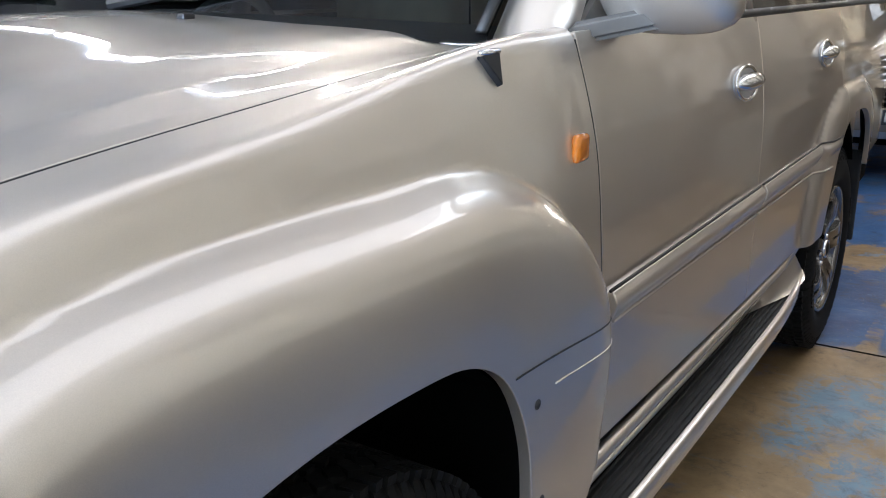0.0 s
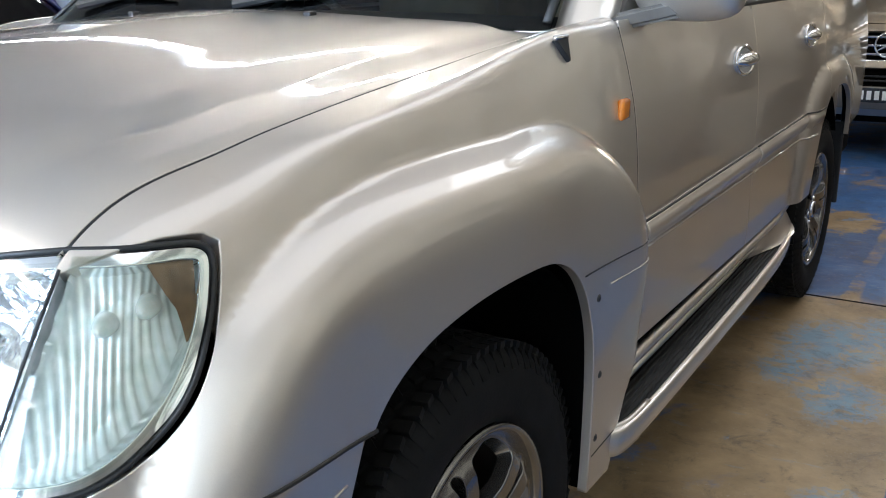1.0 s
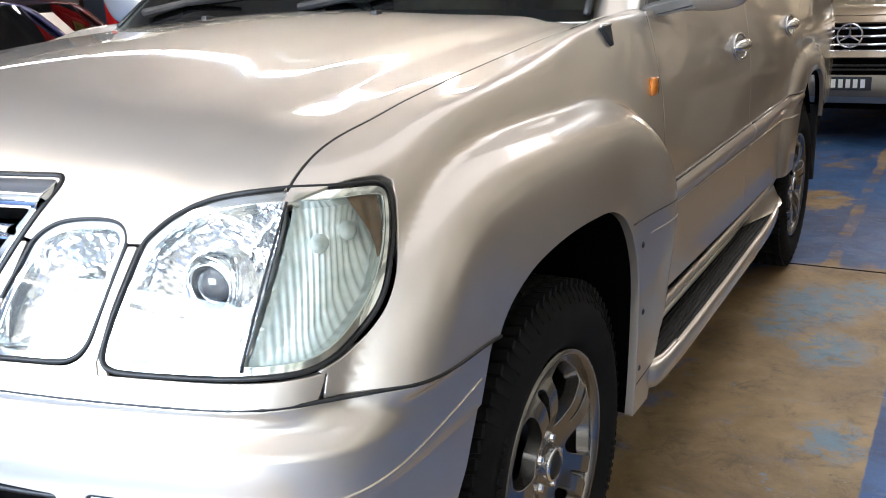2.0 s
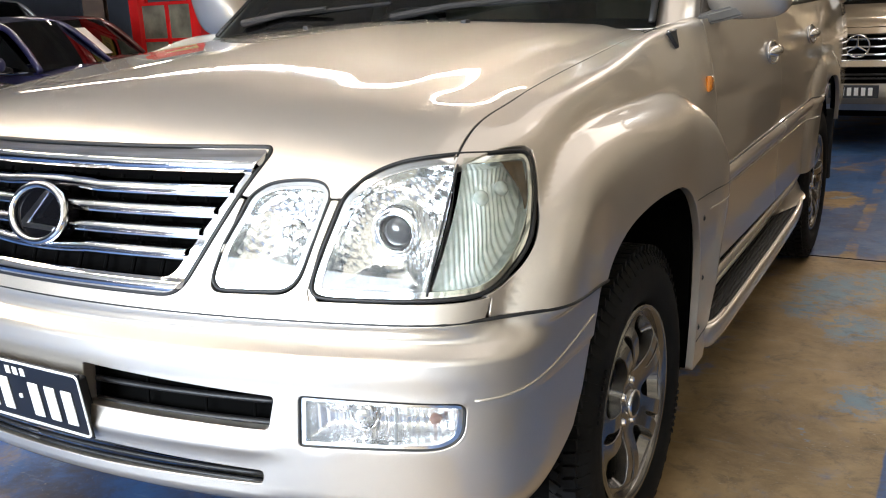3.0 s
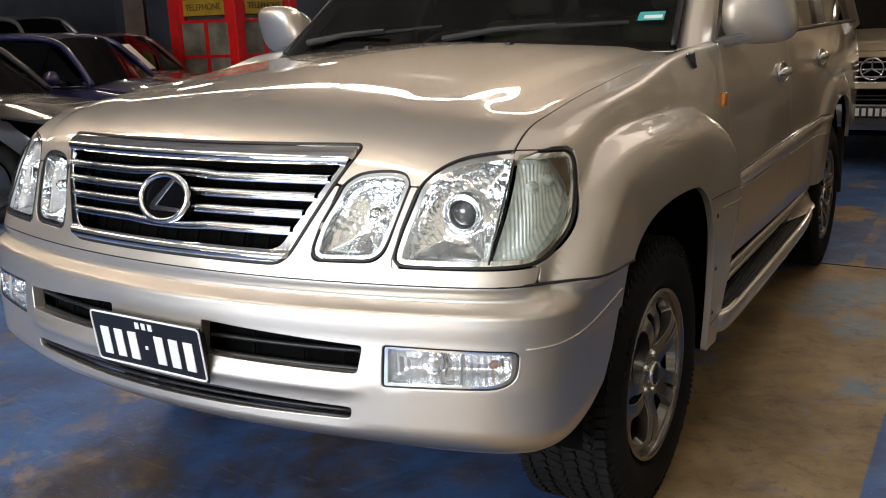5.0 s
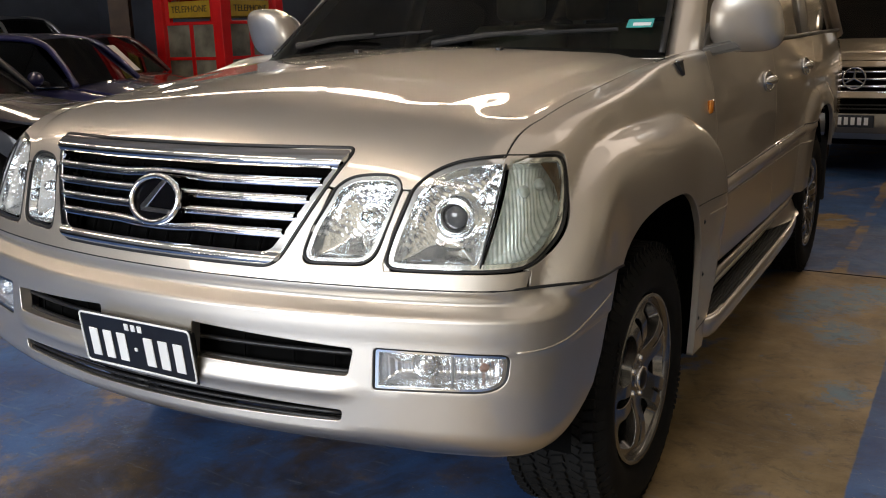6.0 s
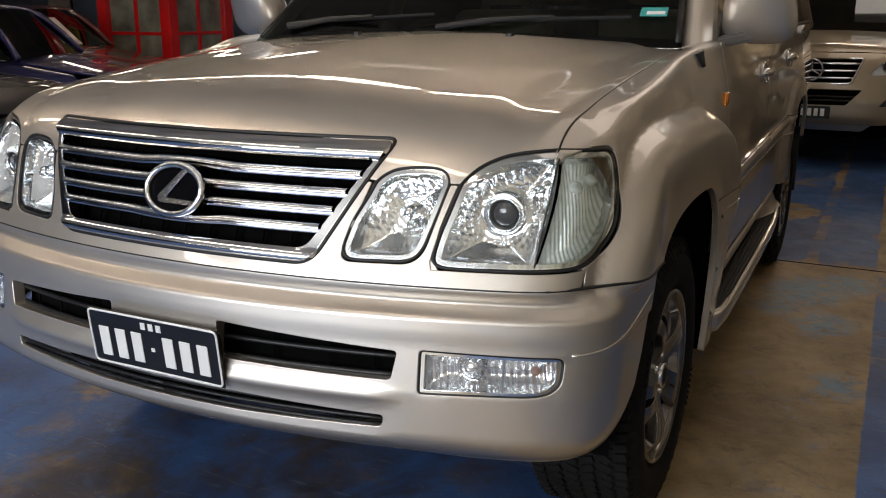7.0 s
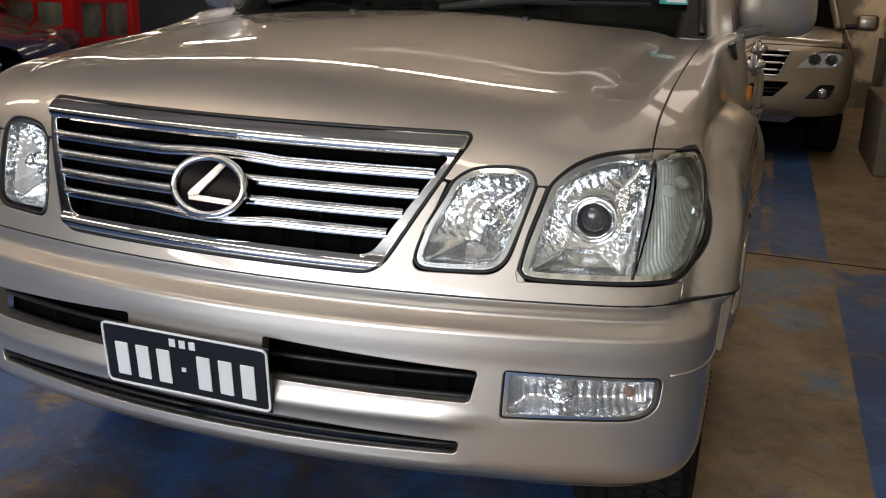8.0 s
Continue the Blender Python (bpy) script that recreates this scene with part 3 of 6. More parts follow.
half = np.vstack([to_top(on(f_body, rays_front, front_edge)), to_top(on(f_body, rays_down, hood_side[1:-1])), to_top(on(f_body, rays_down, hood_rear))])
mirrored = half[::-1] * [-1, 1]
skin("hood", placer(f_body, rays_top), SILVER, car, np.vstack([half, mirrored[1:-1]]), step=0.022, lip=0.02, fine=0.012)

DEG = math.pi / 180
lamp_right = [(58.5, 1.068), (56.6, 1.0), (53.4, 0.942), (49.8, 0.903), (46.2, 0.878), (42.5, 0.8665)]
lamp_right_c = curve2([(0.5 * a * DEG, z) for a, z in lamp_right], 6)
seam_t, seam_b = to_corner(on(f_body, rays_front, [(0.80, 1.085), (0.80, 0.866)]))
lamp_left = to_corner(on(f_body, rays_front, np.vstack([[(0.640, 0.864), (0.612, 0.866), (0.603, 0.876), (0.612, 0.93), (0.634, 1.02)], lamp_top])))
lamp_low = to_corner(on(f_body, rays_front, [(0.84, 0.866), (0.80, 0.865), (0.72, 0.864)]))
LAMP = np.vstack([lamp_left, [(0.5 * 52 * DEG, 1.0835), (0.5 * 56.5 * DEG, 1.080)], lamp_right_c, lamp_low])
SMALL = to_corner(on(f_body, rays_front, np.vstack([small_top, roundpoly([(0.612, 1.02), (0.578, 0.872, 0.04), (0.410, 0.868, 0.035), (0.428, 0.945), (0.455, 1.0)])])))



def eased(loop, n=3, step=0.007):
    """Corners of an outline rounded off."""
    l = resample(np.array(loop), step)
    for _ in range(n):
        l = (np.roll(l, 1, 0) + 2 * l + np.roll(l, -1, 0)) / 4
    return l


LAMP, SMALL = eased(LAMP, 7), eased(SMALL, 4)

# silver panel below and between the lamps
panel = [(0.0, 0.829), (0.880, 0.829), (0.883, 0.858), (0.605, 0.858), (0.599, 0.874), (0.609, 0.94), (0.628, 1.018), (0.617, 1.018)]
panel += [tuple(p) for p in roundpoly([(0.617, 1.018), (0.583, 0.866, 0.042), (0.406, 0.862, 0.036), (0.452, 1.018)])[1:]]
panel += [tuple(p) for p in roundpoly([(0.440, 1.018), (0.352, 0.856, 0.03), (0.0, 0.853)])]
panel = np.array(panel)
full = np.vstack([panel[:-1], panel[-1:], (panel[1:-1] * [-1, 1])[::-1]])
skin("front_panel", placer(f_body, rays_front), SILVER, car, full, step=0.018, lip=0.015, fine=0.009)

ARCH = curve2([(0.50, 0.42), (0.535, 0.55), (0.575, 0.70), (0.617, 0.80), (0.72, 0.866), (0.85, 0.893), (1.0, 0.898), (1.12, 0.885), (1.21, 0.83), (1.27, 0.72), (1.30, 0.58), (1.315, 0.42), (1.32, 0.335)], 6)
GAP = curve2([(1.538, 1.258), (1.543, 1.22), (1.556, 1.15), (1.568, 1.08), (1.575, 1.0), (1.585, 0.92), (1.60, 0.82), (1.62, 0.70), (1.612, 0.57)], 5)


def front_fender(s):
    top = on(f_body, rays_down, hood_side + [0.006, 0])
    edge = on(f_body, rays_corner, np.vstack([[(0.5 * 52 * DEG, 1.0895), (0.5 * 57.5 * DEG, 1.086), (0.5 * 59.5 * DEG, 1.075)], lamp_right_c[1:] + [0.008, -0.004]]))
    low = on(f_body, rays_front, [(0.885, 0.858), (0.885, 0.829)])
    joint = on(f_body, rays_out, curve2([(0.33, 0.828), (0.42, 0.822), (0.52, 0.812), (0.617, 0.80)], 4))
    arch = on(f_body, rays_out, ARCH[19:])
    rear = on(f_body, rays_out, np.vstack([[(1.445, 0.325), (1.475, 0.42), (1.505, 0.48), (1.565, 0.55)], (GAP - [0.005, 0])[::-1]]))
    o = np.vstack([to_side(q) for q in (top[::-1], edge, low, joint, arch, rear)])
    return skin("front_fender", placer(f_body, rays_side, s), SILVER, car, o, step=0.010, lip=0.02, fine=0.008)


front_fender(1)
front_fender(-1)

for s in (1, -1):  # black tubes paint the shade in the gaps between hood and wing, wing and door
    q = placer(f_body, rays_down, s, -0.0035)(hood_side[2:-1] + [0.003, 0])[0]
    part("hood_gap_shade", tube(bmesh.new(), [tuple(v) for v in q], 0.0032, 6), SEAL_AND_GAP, car, smooth=True)
    q = placer(f_side, rays_out, s, -0.005)(GAP[1:-1])[0]
    part("door_gap_shade", tube(bmesh.new(), [tuple(v) for v in q], 0.0042, 6), SEAL_AND_GAP, car, smooth=True)

for s in (1, -1):
    skin("lamp_corner", placer(f_body, rays_front, s, -0.003), SILVER, car, np.array([(0.592, 0.853), (0.622, 0.853), (0.613, 0.866), (0.603, 0.875), (0.598, 0.886)]), step=0.01, lip=0.004)

for s in (1, -1):  # the wing's corner between hood and windscreen pillar
    skin("wing_corner", placer(f_body, rays_down, s, 0.003), SILVER, car, np.array([(0.72, 1.445), (0.803, 1.447), (0.822, 1.50), (0.822, 1.535), (0.775, 1.535), (0.72, 1.47)]), step=0.012, lip=0.015)

# ---- front bumper ----
def bumper():
    end = on(f_bumper, rays_out, [(0.612, 0.799), (0.565, 0.70), (0.52, 0.61), (0.47, 0.55)])
    low = on(f_bumper, rays_front, [(0.90, 0.455), (0.86, 0.437), (0.80, 0.432), (0.66, 0.434), (0.59, 0.455), (0.3, 0.462), (0.0, 0.464)])
    toprow = on(f_bumper, rays_front, [(0.0, 0.824), (0.3, 0.824), (0.6, 0.824), (0.80, 0.824), (0.87, 0.822)])
    half = np.vstack([to_bumper(toprow), to_bumper(on(f_bumper, rays_out, [(0.42, 0.818), (0.52, 0.808)])), to_bumper(end), to_bumper(low)])
    full = np.vstack([half, (half[1:-1] * [-1, 1])[::-1]])
    holes = []
    for s in (1, -1):
        for h in (FOG, SLOT):
            holes.append(to_bumper(on(f_bumper, rays_front, h)) * [s, 1])
    holes.append(to_bumper(on(f_bumper, rays_front, LOW_SLOT)))
    return skin("front_bumper", placer(f_bumper, rays_bumper), SILVER, car, full, holes, step=0.013, lip=0.03, fine=0.009)


FOG = roundpoly([(0.60, 0.706, 0.012), (0.60, 0.612, 0.012), (0.872, 0.618, 0.06), (0.876, 0.702, 0.02)])
SLOT = roundpoly([(0.15, 0.722, 0.01), (0.15, 0.640, 0.01), (0.548, 0.636, 0.012), (0.560, 0.700, 0.012)])
LOW_SLOT = roundpoly([(-0.535, 0.562, 0.012), (-0.53, 0.533, 0.012), (-0.2, 0.527), (0.2, 0.527), (0.53, 0.533, 0.012), (0.535, 0.562, 0.012), (0.2, 0.572), (-0.2, 0.572)])
front_bumper = bumper()

# ---- doors and sides ----
REAR_ARCH = curve2([(3.36, 0.30), (3.36, 0.45), (3.40, 0.65), (3.50, 0.82), (3.65, 0.90), (3.82, 0.915), (4.0, 0.89), (4.14, 0.80), (4.22, 0.65), (4.25, 0.45)], 6)


def doors(s):
    g = on(f_side, rays_out, np.vstack([GAP]))[:, 1:]
    belt = 1.247
    o = np.vstack([(GAP + [0.0045, 0]), [(1.63, 0.555), (2.555, 0.545), (2.560, 0.8), (2.560, 1.1), (2.565, belt + 0.02), (1.541, belt + 0.014)]])
    skin("front_door", placer(f_side, rays_out, s), SILVER, car, o, step=0.03, lip=0.02)
    o = np.vstack([[(2.567, 0.545), (3.36, 0.545), (3.40, 0.66), (3.48, 0.80), (3.56, 0.87), (3.60, 1.0), (3.61, belt + 0.03), (2.572, belt + 0.02), (2.567, 1.1)]])
    skin("rear_door", placer(f_side, rays_out, s), SILVER, car, o, step=0.016, lip=0.02)
    o = np.vstack([[(3.488, 0.80)], REAR_ARCH[19:-6], [(4.225, 0.66), (4.78, 0.68), (4.86, 0.9), (4.84, belt + 0.04), (3.617, belt + 0.03), (3.607, 1.0), (3.567, 0.87)]])
    skin("rear_quarter", placer(f_side, rays_out, s), SILVER, car, o, step=0.016, lip=0.02)


for s in (1, -1):
    doors(s)

# inner shell behind the shut lines, and the wheel housings, near-black in place of shade
hood_in = np.array([(-0.74, 0.62), (0.74, 0.62), (0.74, 1.88), (-0.74, 1.88)])
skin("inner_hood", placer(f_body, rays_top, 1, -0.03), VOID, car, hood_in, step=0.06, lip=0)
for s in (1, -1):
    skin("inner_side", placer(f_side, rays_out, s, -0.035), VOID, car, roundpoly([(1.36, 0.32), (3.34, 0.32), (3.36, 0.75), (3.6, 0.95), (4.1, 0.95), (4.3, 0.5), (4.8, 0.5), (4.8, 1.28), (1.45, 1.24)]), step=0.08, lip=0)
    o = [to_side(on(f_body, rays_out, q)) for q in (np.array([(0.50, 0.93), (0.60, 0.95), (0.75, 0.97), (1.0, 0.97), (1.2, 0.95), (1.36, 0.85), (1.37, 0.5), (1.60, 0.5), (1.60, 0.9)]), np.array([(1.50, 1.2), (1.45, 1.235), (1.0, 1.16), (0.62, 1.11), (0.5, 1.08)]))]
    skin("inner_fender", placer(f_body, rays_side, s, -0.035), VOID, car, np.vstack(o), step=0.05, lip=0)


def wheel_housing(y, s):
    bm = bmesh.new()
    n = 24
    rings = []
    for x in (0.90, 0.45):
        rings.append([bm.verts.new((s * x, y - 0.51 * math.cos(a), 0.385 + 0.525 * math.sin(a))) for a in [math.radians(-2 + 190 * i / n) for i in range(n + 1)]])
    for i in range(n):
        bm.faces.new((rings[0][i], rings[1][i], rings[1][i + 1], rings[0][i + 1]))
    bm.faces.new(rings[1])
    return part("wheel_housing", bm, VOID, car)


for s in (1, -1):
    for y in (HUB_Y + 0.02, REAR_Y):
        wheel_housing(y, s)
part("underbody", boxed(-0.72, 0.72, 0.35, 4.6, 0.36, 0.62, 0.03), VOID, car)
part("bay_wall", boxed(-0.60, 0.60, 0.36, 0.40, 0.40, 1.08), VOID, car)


# black tube along the top of the bumper, painting the shade in its joint
line = np.vstack([on(f_body, rays_front, [(x, 0.8265) for x in np.linspace(0, 0.868, 24)]), on(f_body, rays_out, curve2([(0.33, 0.825), (0.42, 0.819), (0.52, 0.809), (0.617, 0.797)], 4))])
line = np.vstack([(line[1:] * [-1, 1, 1])[::-1], line])
part("bumper_gap_shade", tube(bmesh.new(), [tuple(v) for v in line + [0, 0.003, 0]], 0.0032, 6), SEAL_AND_GAP, car, smooth=True)

for s in (1, -1):
    a, b = to_bumper(on(f_bumper, rays_front, [(0.885, 0.703)]))[0], to_bumper(on(f_bumper, rays_out, [(0.568, 0.742)]))[0]
    crease = placer(f_bumper, rays_bumper, s, 0.0004)(np.array([(a[0] + (b[0] - a[0]) * t, a[1] + (b[1] - a[1]) * t ** 1.7) for t in np.linspace(0, 1, 26)]))[0]
    part("bumper_crease", tube(bmesh.new(), [tuple(v) for v in crease], 0.0022, 6), SILVER, car, smooth=True)


# ---- front: grille, lamps, plate ----
def lifted(off, pts, s=1, f=None, rays=None):
    return placer(f or f_body, rays or rays_front, s, off)(np.array(pts, float))[0]


def inset(loop, d):
    """An outline moved inwards by d."""
    l = resample(np.array(loop), 0.008)
    if area2(l) < 0:
        l = l[::-1]
    t = np.roll(l, -1, 0) - np.roll(l, 1, 0)
    t /= np.linalg.norm(t, axis=1)[:, None]
    out = l + d * np.stack([-t[:, 1], t[:, 0]], 1)
    for _ in range(2):
        out = (np.roll(out, 1, 0) + 2 * out + np.roll(out, -1, 0)) / 4
    return out



grille = tagged(new("grille"), "chrome grille with horizontal bars")
grille.parent = car
frame_out = roundpoly([(-0.478, 1.098, 0.012), (-0.350, 0.858, 0.035), (0.350, 0.858, 0.035), (0.478, 1.098, 0.012)])
frame_in = roundpoly([(-0.452, 1.062, 0.010), (-0.338, 0.884, 0.022), (0.338, 0.884, 0.022), (0.452, 1.062, 0.010)])


def frame_position(q):
    """The grille frame swells forward between its edges."""
    p, n = placer(f_body, rays_front)(q)
    t = np.clip((q[:, 1] - 1.062) / 0.036, 0, 1)
    low = np.clip((0.884 - q[:, 1]) / 0.026, 0, 1)
    return p + np.array([0, -1, 0]) * (0.006 + 0.014 * np.sin(math.pi * t) ** 0.8 + 0.009 * np.sin(math.pi * low) ** 0.8)[:, None]


skin("surround", numeric(frame_position, (0, -1, 0.05)), CHROME, grille, frame_out, [frame_in], step=0.004, lip=0.03, fine=0.004)
p = placer(f_body, rays_front, 1, -0.001)(inset(frame_out, -0.004))[0]
part("seal", tube(bmesh.new(), [tuple(v) for v in p], 0.0045, 8, True), SEAL_AND_GAP, grille, smooth=True)
# near-black backing and uprights paint the shade behind the bars
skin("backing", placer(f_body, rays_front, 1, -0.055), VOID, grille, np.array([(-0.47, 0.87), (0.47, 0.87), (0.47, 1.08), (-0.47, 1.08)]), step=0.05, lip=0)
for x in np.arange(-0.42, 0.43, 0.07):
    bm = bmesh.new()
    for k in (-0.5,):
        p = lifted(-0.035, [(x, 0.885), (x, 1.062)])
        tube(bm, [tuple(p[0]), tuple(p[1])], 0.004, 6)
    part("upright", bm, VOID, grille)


def grille_bar(z):
    """A bar with a bright upper ridge and a sloping underside that bows round the badge."""
    w = 0.338 + (z - 0.884) / 0.178 * 0.114
    xs = np.linspace(-w, w, 61)
    d = 0.055 * 0.95
    e = np.clip(1 - (xs / 0.13) ** 2, 0, 1)
    zz = z + (np.sign(z - 0.976) * 0.005 * e * (abs(z - 0.976) > 0.03))
    base = lifted(0.0, np.stack([xs, zz], 1))
    prof = [(0.002, 0.0115), (-0.006, 0.0108), (-0.0125, 0.0070), (-0.0135, 0.0025), (-0.0105, -0.0010), (-0.0035, -0.0028), (-0.0085, -0.0052), (-0.0085, -0.0082), (-0.002, -0.0108), (0.024, -0.0115), (0.024, 0.0115)]
    verts, faces = [], []
    for b in base:
        verts += [(b[0], b[1] + dy, b[2] + dz) for dy, dz in prof]
    m = len(prof)
    for i in range(len(base) - 1):
        for j in range(m):
            faces.append((i * m + j, i * m + (j + 1) % m, (i + 1) * m + (j + 1) % m, (i + 1) * m + j))
    ob = mesh_part("bar", verts, faces, CHROME, grille, smooth=True)
    ob.data.set_sharp_from_angle(angle=0.9)
    return ob


for z in (1.030, 0.9945, 0.959, 0.9235):
    grille_bar(z)

BRIGHT = material("bright_satin_metal", (0.75, 0.75, 0.75), 0.14, 1.0, vary=0.05)
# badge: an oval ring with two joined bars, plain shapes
badge = tagged(new("badge"), "chrome oval badge")
badge.parent = grille
badge.matrix_basis = pose(0, 0.088, 0.979, -18, 0, 0)


def oval(rx, rz, y, n=48):
    return [(rx * math.cos(2 * math.pi * i / n), y, rz * math.sin(2 * math.pi * i / n)) for i in range(n)]


part("ring", tube(bmesh.new(), oval(0.077, 0.055, 0), 0.0082, 10, True), CHROME, badge, smooth=True)
bm = bmesh.new()
prism(bm, oval(0.077, 0.055, 0.004), (0, 0.03, 0))
part("disc", bm, GLOSS_BLACK, badge)
bm = bmesh.new()
prism(bm, [(0.020, -0.006, 0.046), (0.034, -0.006, 0.042), (-0.022, -0.006, -0.024), (-0.038, -0.006, -0.025), (-0.041, -0.006, -0.017)], (0, 0.012, 0))
prism(bm, [(-0.038, -0.006, -0.019), (0.060, -0.006, -0.022), (0.053, -0.006, -0.032), (-0.038, -0.006, -0.030)], (0, 0.012, 0))
bmesh.ops.bevel(bm, geom=bm.edges[:], offset=0.002, segments=2, affect="EDGES")
part("bar", bm, BRIGHT, badge)


def scaled(loop, k):
    c = loop.mean(0)
    return c + (loop - c) * k


def seal(loop, place, parent, r=0.005):
    p, n = place(resample(np.array(loop), 0.012))
    return part("seal", tube(bmesh.new(), [tuple(v) for v in p], r, 8, True), SEAL_AND_GAP, parent, smooth=True)


FROST = material("frosted_green_reflector", (0.90, 0.97, 0.94), 0.2, 0.15, vary=0.14, scale=60)


def edge_distance(loop, q):
    l = resample(np.array(loop), 0.01)
    best = np.full(len(q), 9.0)
    for i in range(len(l)):
        a, b = l[i], l[(i + 1) % len(l)]
        t = np.clip(((q - a) @ (b - a)) / max((b - a) @ (b - a), 1e-12), 0, 1)
        best = np.minimum(best, np.linalg.norm(q - (a + t[:, None] * (b - a)), axis=1))
    return best


def facets(s, centre, depth, loop, rays_n, amp, f=None, rays=None):
    """A reflector bowl that rises to its edge, broken into facets round a centre."""
    base = placer(f or f_body, rays or rays_corner, s, 0.0)

    def place(q):
        p, n = base(q)
        d = q - np.array(centre)
        r = np.hypot(d[:, 0], d[:, 1])
        a = np.arctan2(d[:, 1], d[:, 0])
        low = smoothstep(-0.055, -0.035, d[:, 1])  # the lowest part has upright flutes alone
        k = 0.012 + (depth - 0.012) * np.sqrt(np.clip(edge_distance(loop, q) / 0.055, 0, 1))
        ring = np.floor(r / 0.013)
        petals = np.abs(np.sin(a * rays_n + 1.7 * ring)) * np.minimum(r / 0.05, 1.4) + 0.8 * np.abs(np.sin(r * math.pi / 0.013))
        k = k + low * amp * petals + (1 - low) * amp * 0.7 * np.abs(np.sin(q[:, 0] * 420))
        return p - n * k[:, None], n
    return place


def flutes(s, depth, pitch, amp, f=None, rays=None, loop=None):
    base = placer(f or f_body, rays or rays_corner, s, 0.0)

    def place(q):
        p, n = base(q)
        k = depth if loop is None else 0.010 + (depth - 0.010) * np.sqrt(np.clip(edge_distance(loop, q) / 0.03, 0, 1))
        k = k + amp * np.sin(q[:, 0] / pitch * 2 * math.pi)
        return p - n * k[:, None], n
    return place


def flat(ob):
    """Facets catch the light one by one."""
    me = ob.data
    if me.attributes.get("custom_normal"):
        me.attributes.remove(me.attributes["custom_normal"])
    me.shade_flat()
    return ob


def smoothed(ob):
    """Drop the plain surface's normals, so that the ribs catch the light."""
    me = ob.data
    if me.attributes.get("custom_normal"):
        me.attributes.remove(me.attributes["custom_normal"])
    me.shade_smooth()
    return ob


FOG_WHITE = material("bright_fluted_reflector", (0.90, 0.90, 0.90), 0.2, 0.85, vary=0.06, scale=70)
LAMP_SILVER = material("soft_lamp_silver", (0.92, 0.93, 0.93), 0.13, 0.92, vary=0.05, scale=60)
BROWN_LENS = material("brown_amber_reflector", (0.20, 0.11, 0.05), 0.3, 0.4, 0.6, 0.2, 50)


def headlamp(s):
    lamp = tagged(new("headlamp"), "clear headlamp with round projector and green-tinted corner lens")
    lamp.parent = car
    place = placer(f_body, rays_corner, s, 0.0)
    seal(LAMP, placer(f_body, rays_corner, s, -0.003), lamp, 0.0038)
    ring = inset(LAMP, 0.007)
    # the well: a bright rim falling back to the reflector
    skin("rim", placer(f_body, rays_corner, s, -0.004), REFLECTOR, lamp, inset(LAMP, 0.004), [inset(LAMP, 0.013)], step=0.02, lip=0.08)
    st, sb = seam_t, seam_b
    tt = lambda z: sb[0] + (st[0] - sb[0]) * (z - sb[1]) / (st[1] - sb[1])
    L = resample(ring, 0.006)
    inner = np.array([p for p in L if p[0] < tt(p[1]) - 0.002])
    outer = np.array([p for p in L if p[0] > tt(p[1]) + 0.002])

    def ordered(pts):
        # start each open outline behind its widest break
        g = np.linalg.norm(pts - np.roll(pts, 1, 0), axis=1)
        return np.roll(pts, -int(np.argmax(g)), 0)
    inner, outer = ordered(inner), ordered(outer)
    c = to_corner(np.array([[0.712, 0.215, 0.962]]))[0]
    smoothed(skin("reflector", facets(s, c, 0.060, inner, 13, 0.0011), LAMP_SILVER, lamp, inner, step=0.0032, lip=0))
    zz = np.linspace(sb[1] + 0.004, st[1] - 0.010, 12)
    wall = [placer(f_body, rays_corner, s, off)(np.array([(tt(z), z) for z in zz]))[0] for off in (-0.004, -0.085)]
    mesh_part("septum", np.vstack(wall), [(i, i + 1, i + 13, i + 12) for i in range(11)], FROST, lamp)
    smoothed(skin("corner_reflector", flutes(s, 0.040, 0.010, 0.0018, loop=outer), FROST, lamp, outer, step=0.0025, lip=0))
    skin("lens", placer(f_body, rays_corner, s, 0.001), LENS, lamp, inner, step=0.02, lip=0)
    skin("corner_lens", placer(f_body, rays_corner, s, 0.001), LENS_GREEN, lamp, outer, step=0.02, lip=0, label="green-tinted fluted corner lens")
    zs = np.linspace(sb[1] + 0.006, st[1] - 0.014, 14)
    p, _ = placer(f_body, rays_corner, s, 0.0)(np.array([(tt(z), z) for z in zs]))
    p = np.array([p[0] + (p[-1] - p[0]) * k + np.array([0, -0.004, 0]) * math.sin(math.pi * k) for k in np.linspace(0, 1, 10)])
    part("divider", tube(bmesh.new(), [tuple(v) for v in p], 0.0020, 8), ALLOY_DARK, lamp, smooth=True)
    # brown patch and two bulbs behind the corner lens
    patch = np.array([(0.5 * 50.5 * DEG, 1.071), (0.5 * 56.0 * DEG, 1.066), (0.5 * 55.6 * DEG, 1.0), (0.5 * 54.4 * DEG, 0.965), (0.5 * 53.4 * DEG, 1.02)])
    smoothed(skin("brown_reflector", flutes(s, 0.009, 0.005, 0.0006), BROWN_LENS, lamp, patch, step=0.004, lip=0, label="brown-amber side reflector"))
    for ang, z in ((45.5, 1.022), (50.5, 1.030)):
        p, _ = placer(f_body, rays_corner, s, -0.024)(np.array([(0.5 * ang * DEG, z)]))
        part("bulb", lathe(bmesh.new(), [(0.0, 0.012), (0.007, 0.009), (0.011, 0.0), (0.013, -0.016)], 20, Matrix.Translation(tuple(p[0])) @ pose(0, 0, 0, 0, 0, -90 + s * 35)), FROST, lamp, smooth=True)
    # projector
    m = Matrix.Translation((s * 0.713, 0.262, 0.960)) @ pose(0, 0, 0, 0, 0, -90) @ pose(0, 0, 0, 0, 0, s * 8)
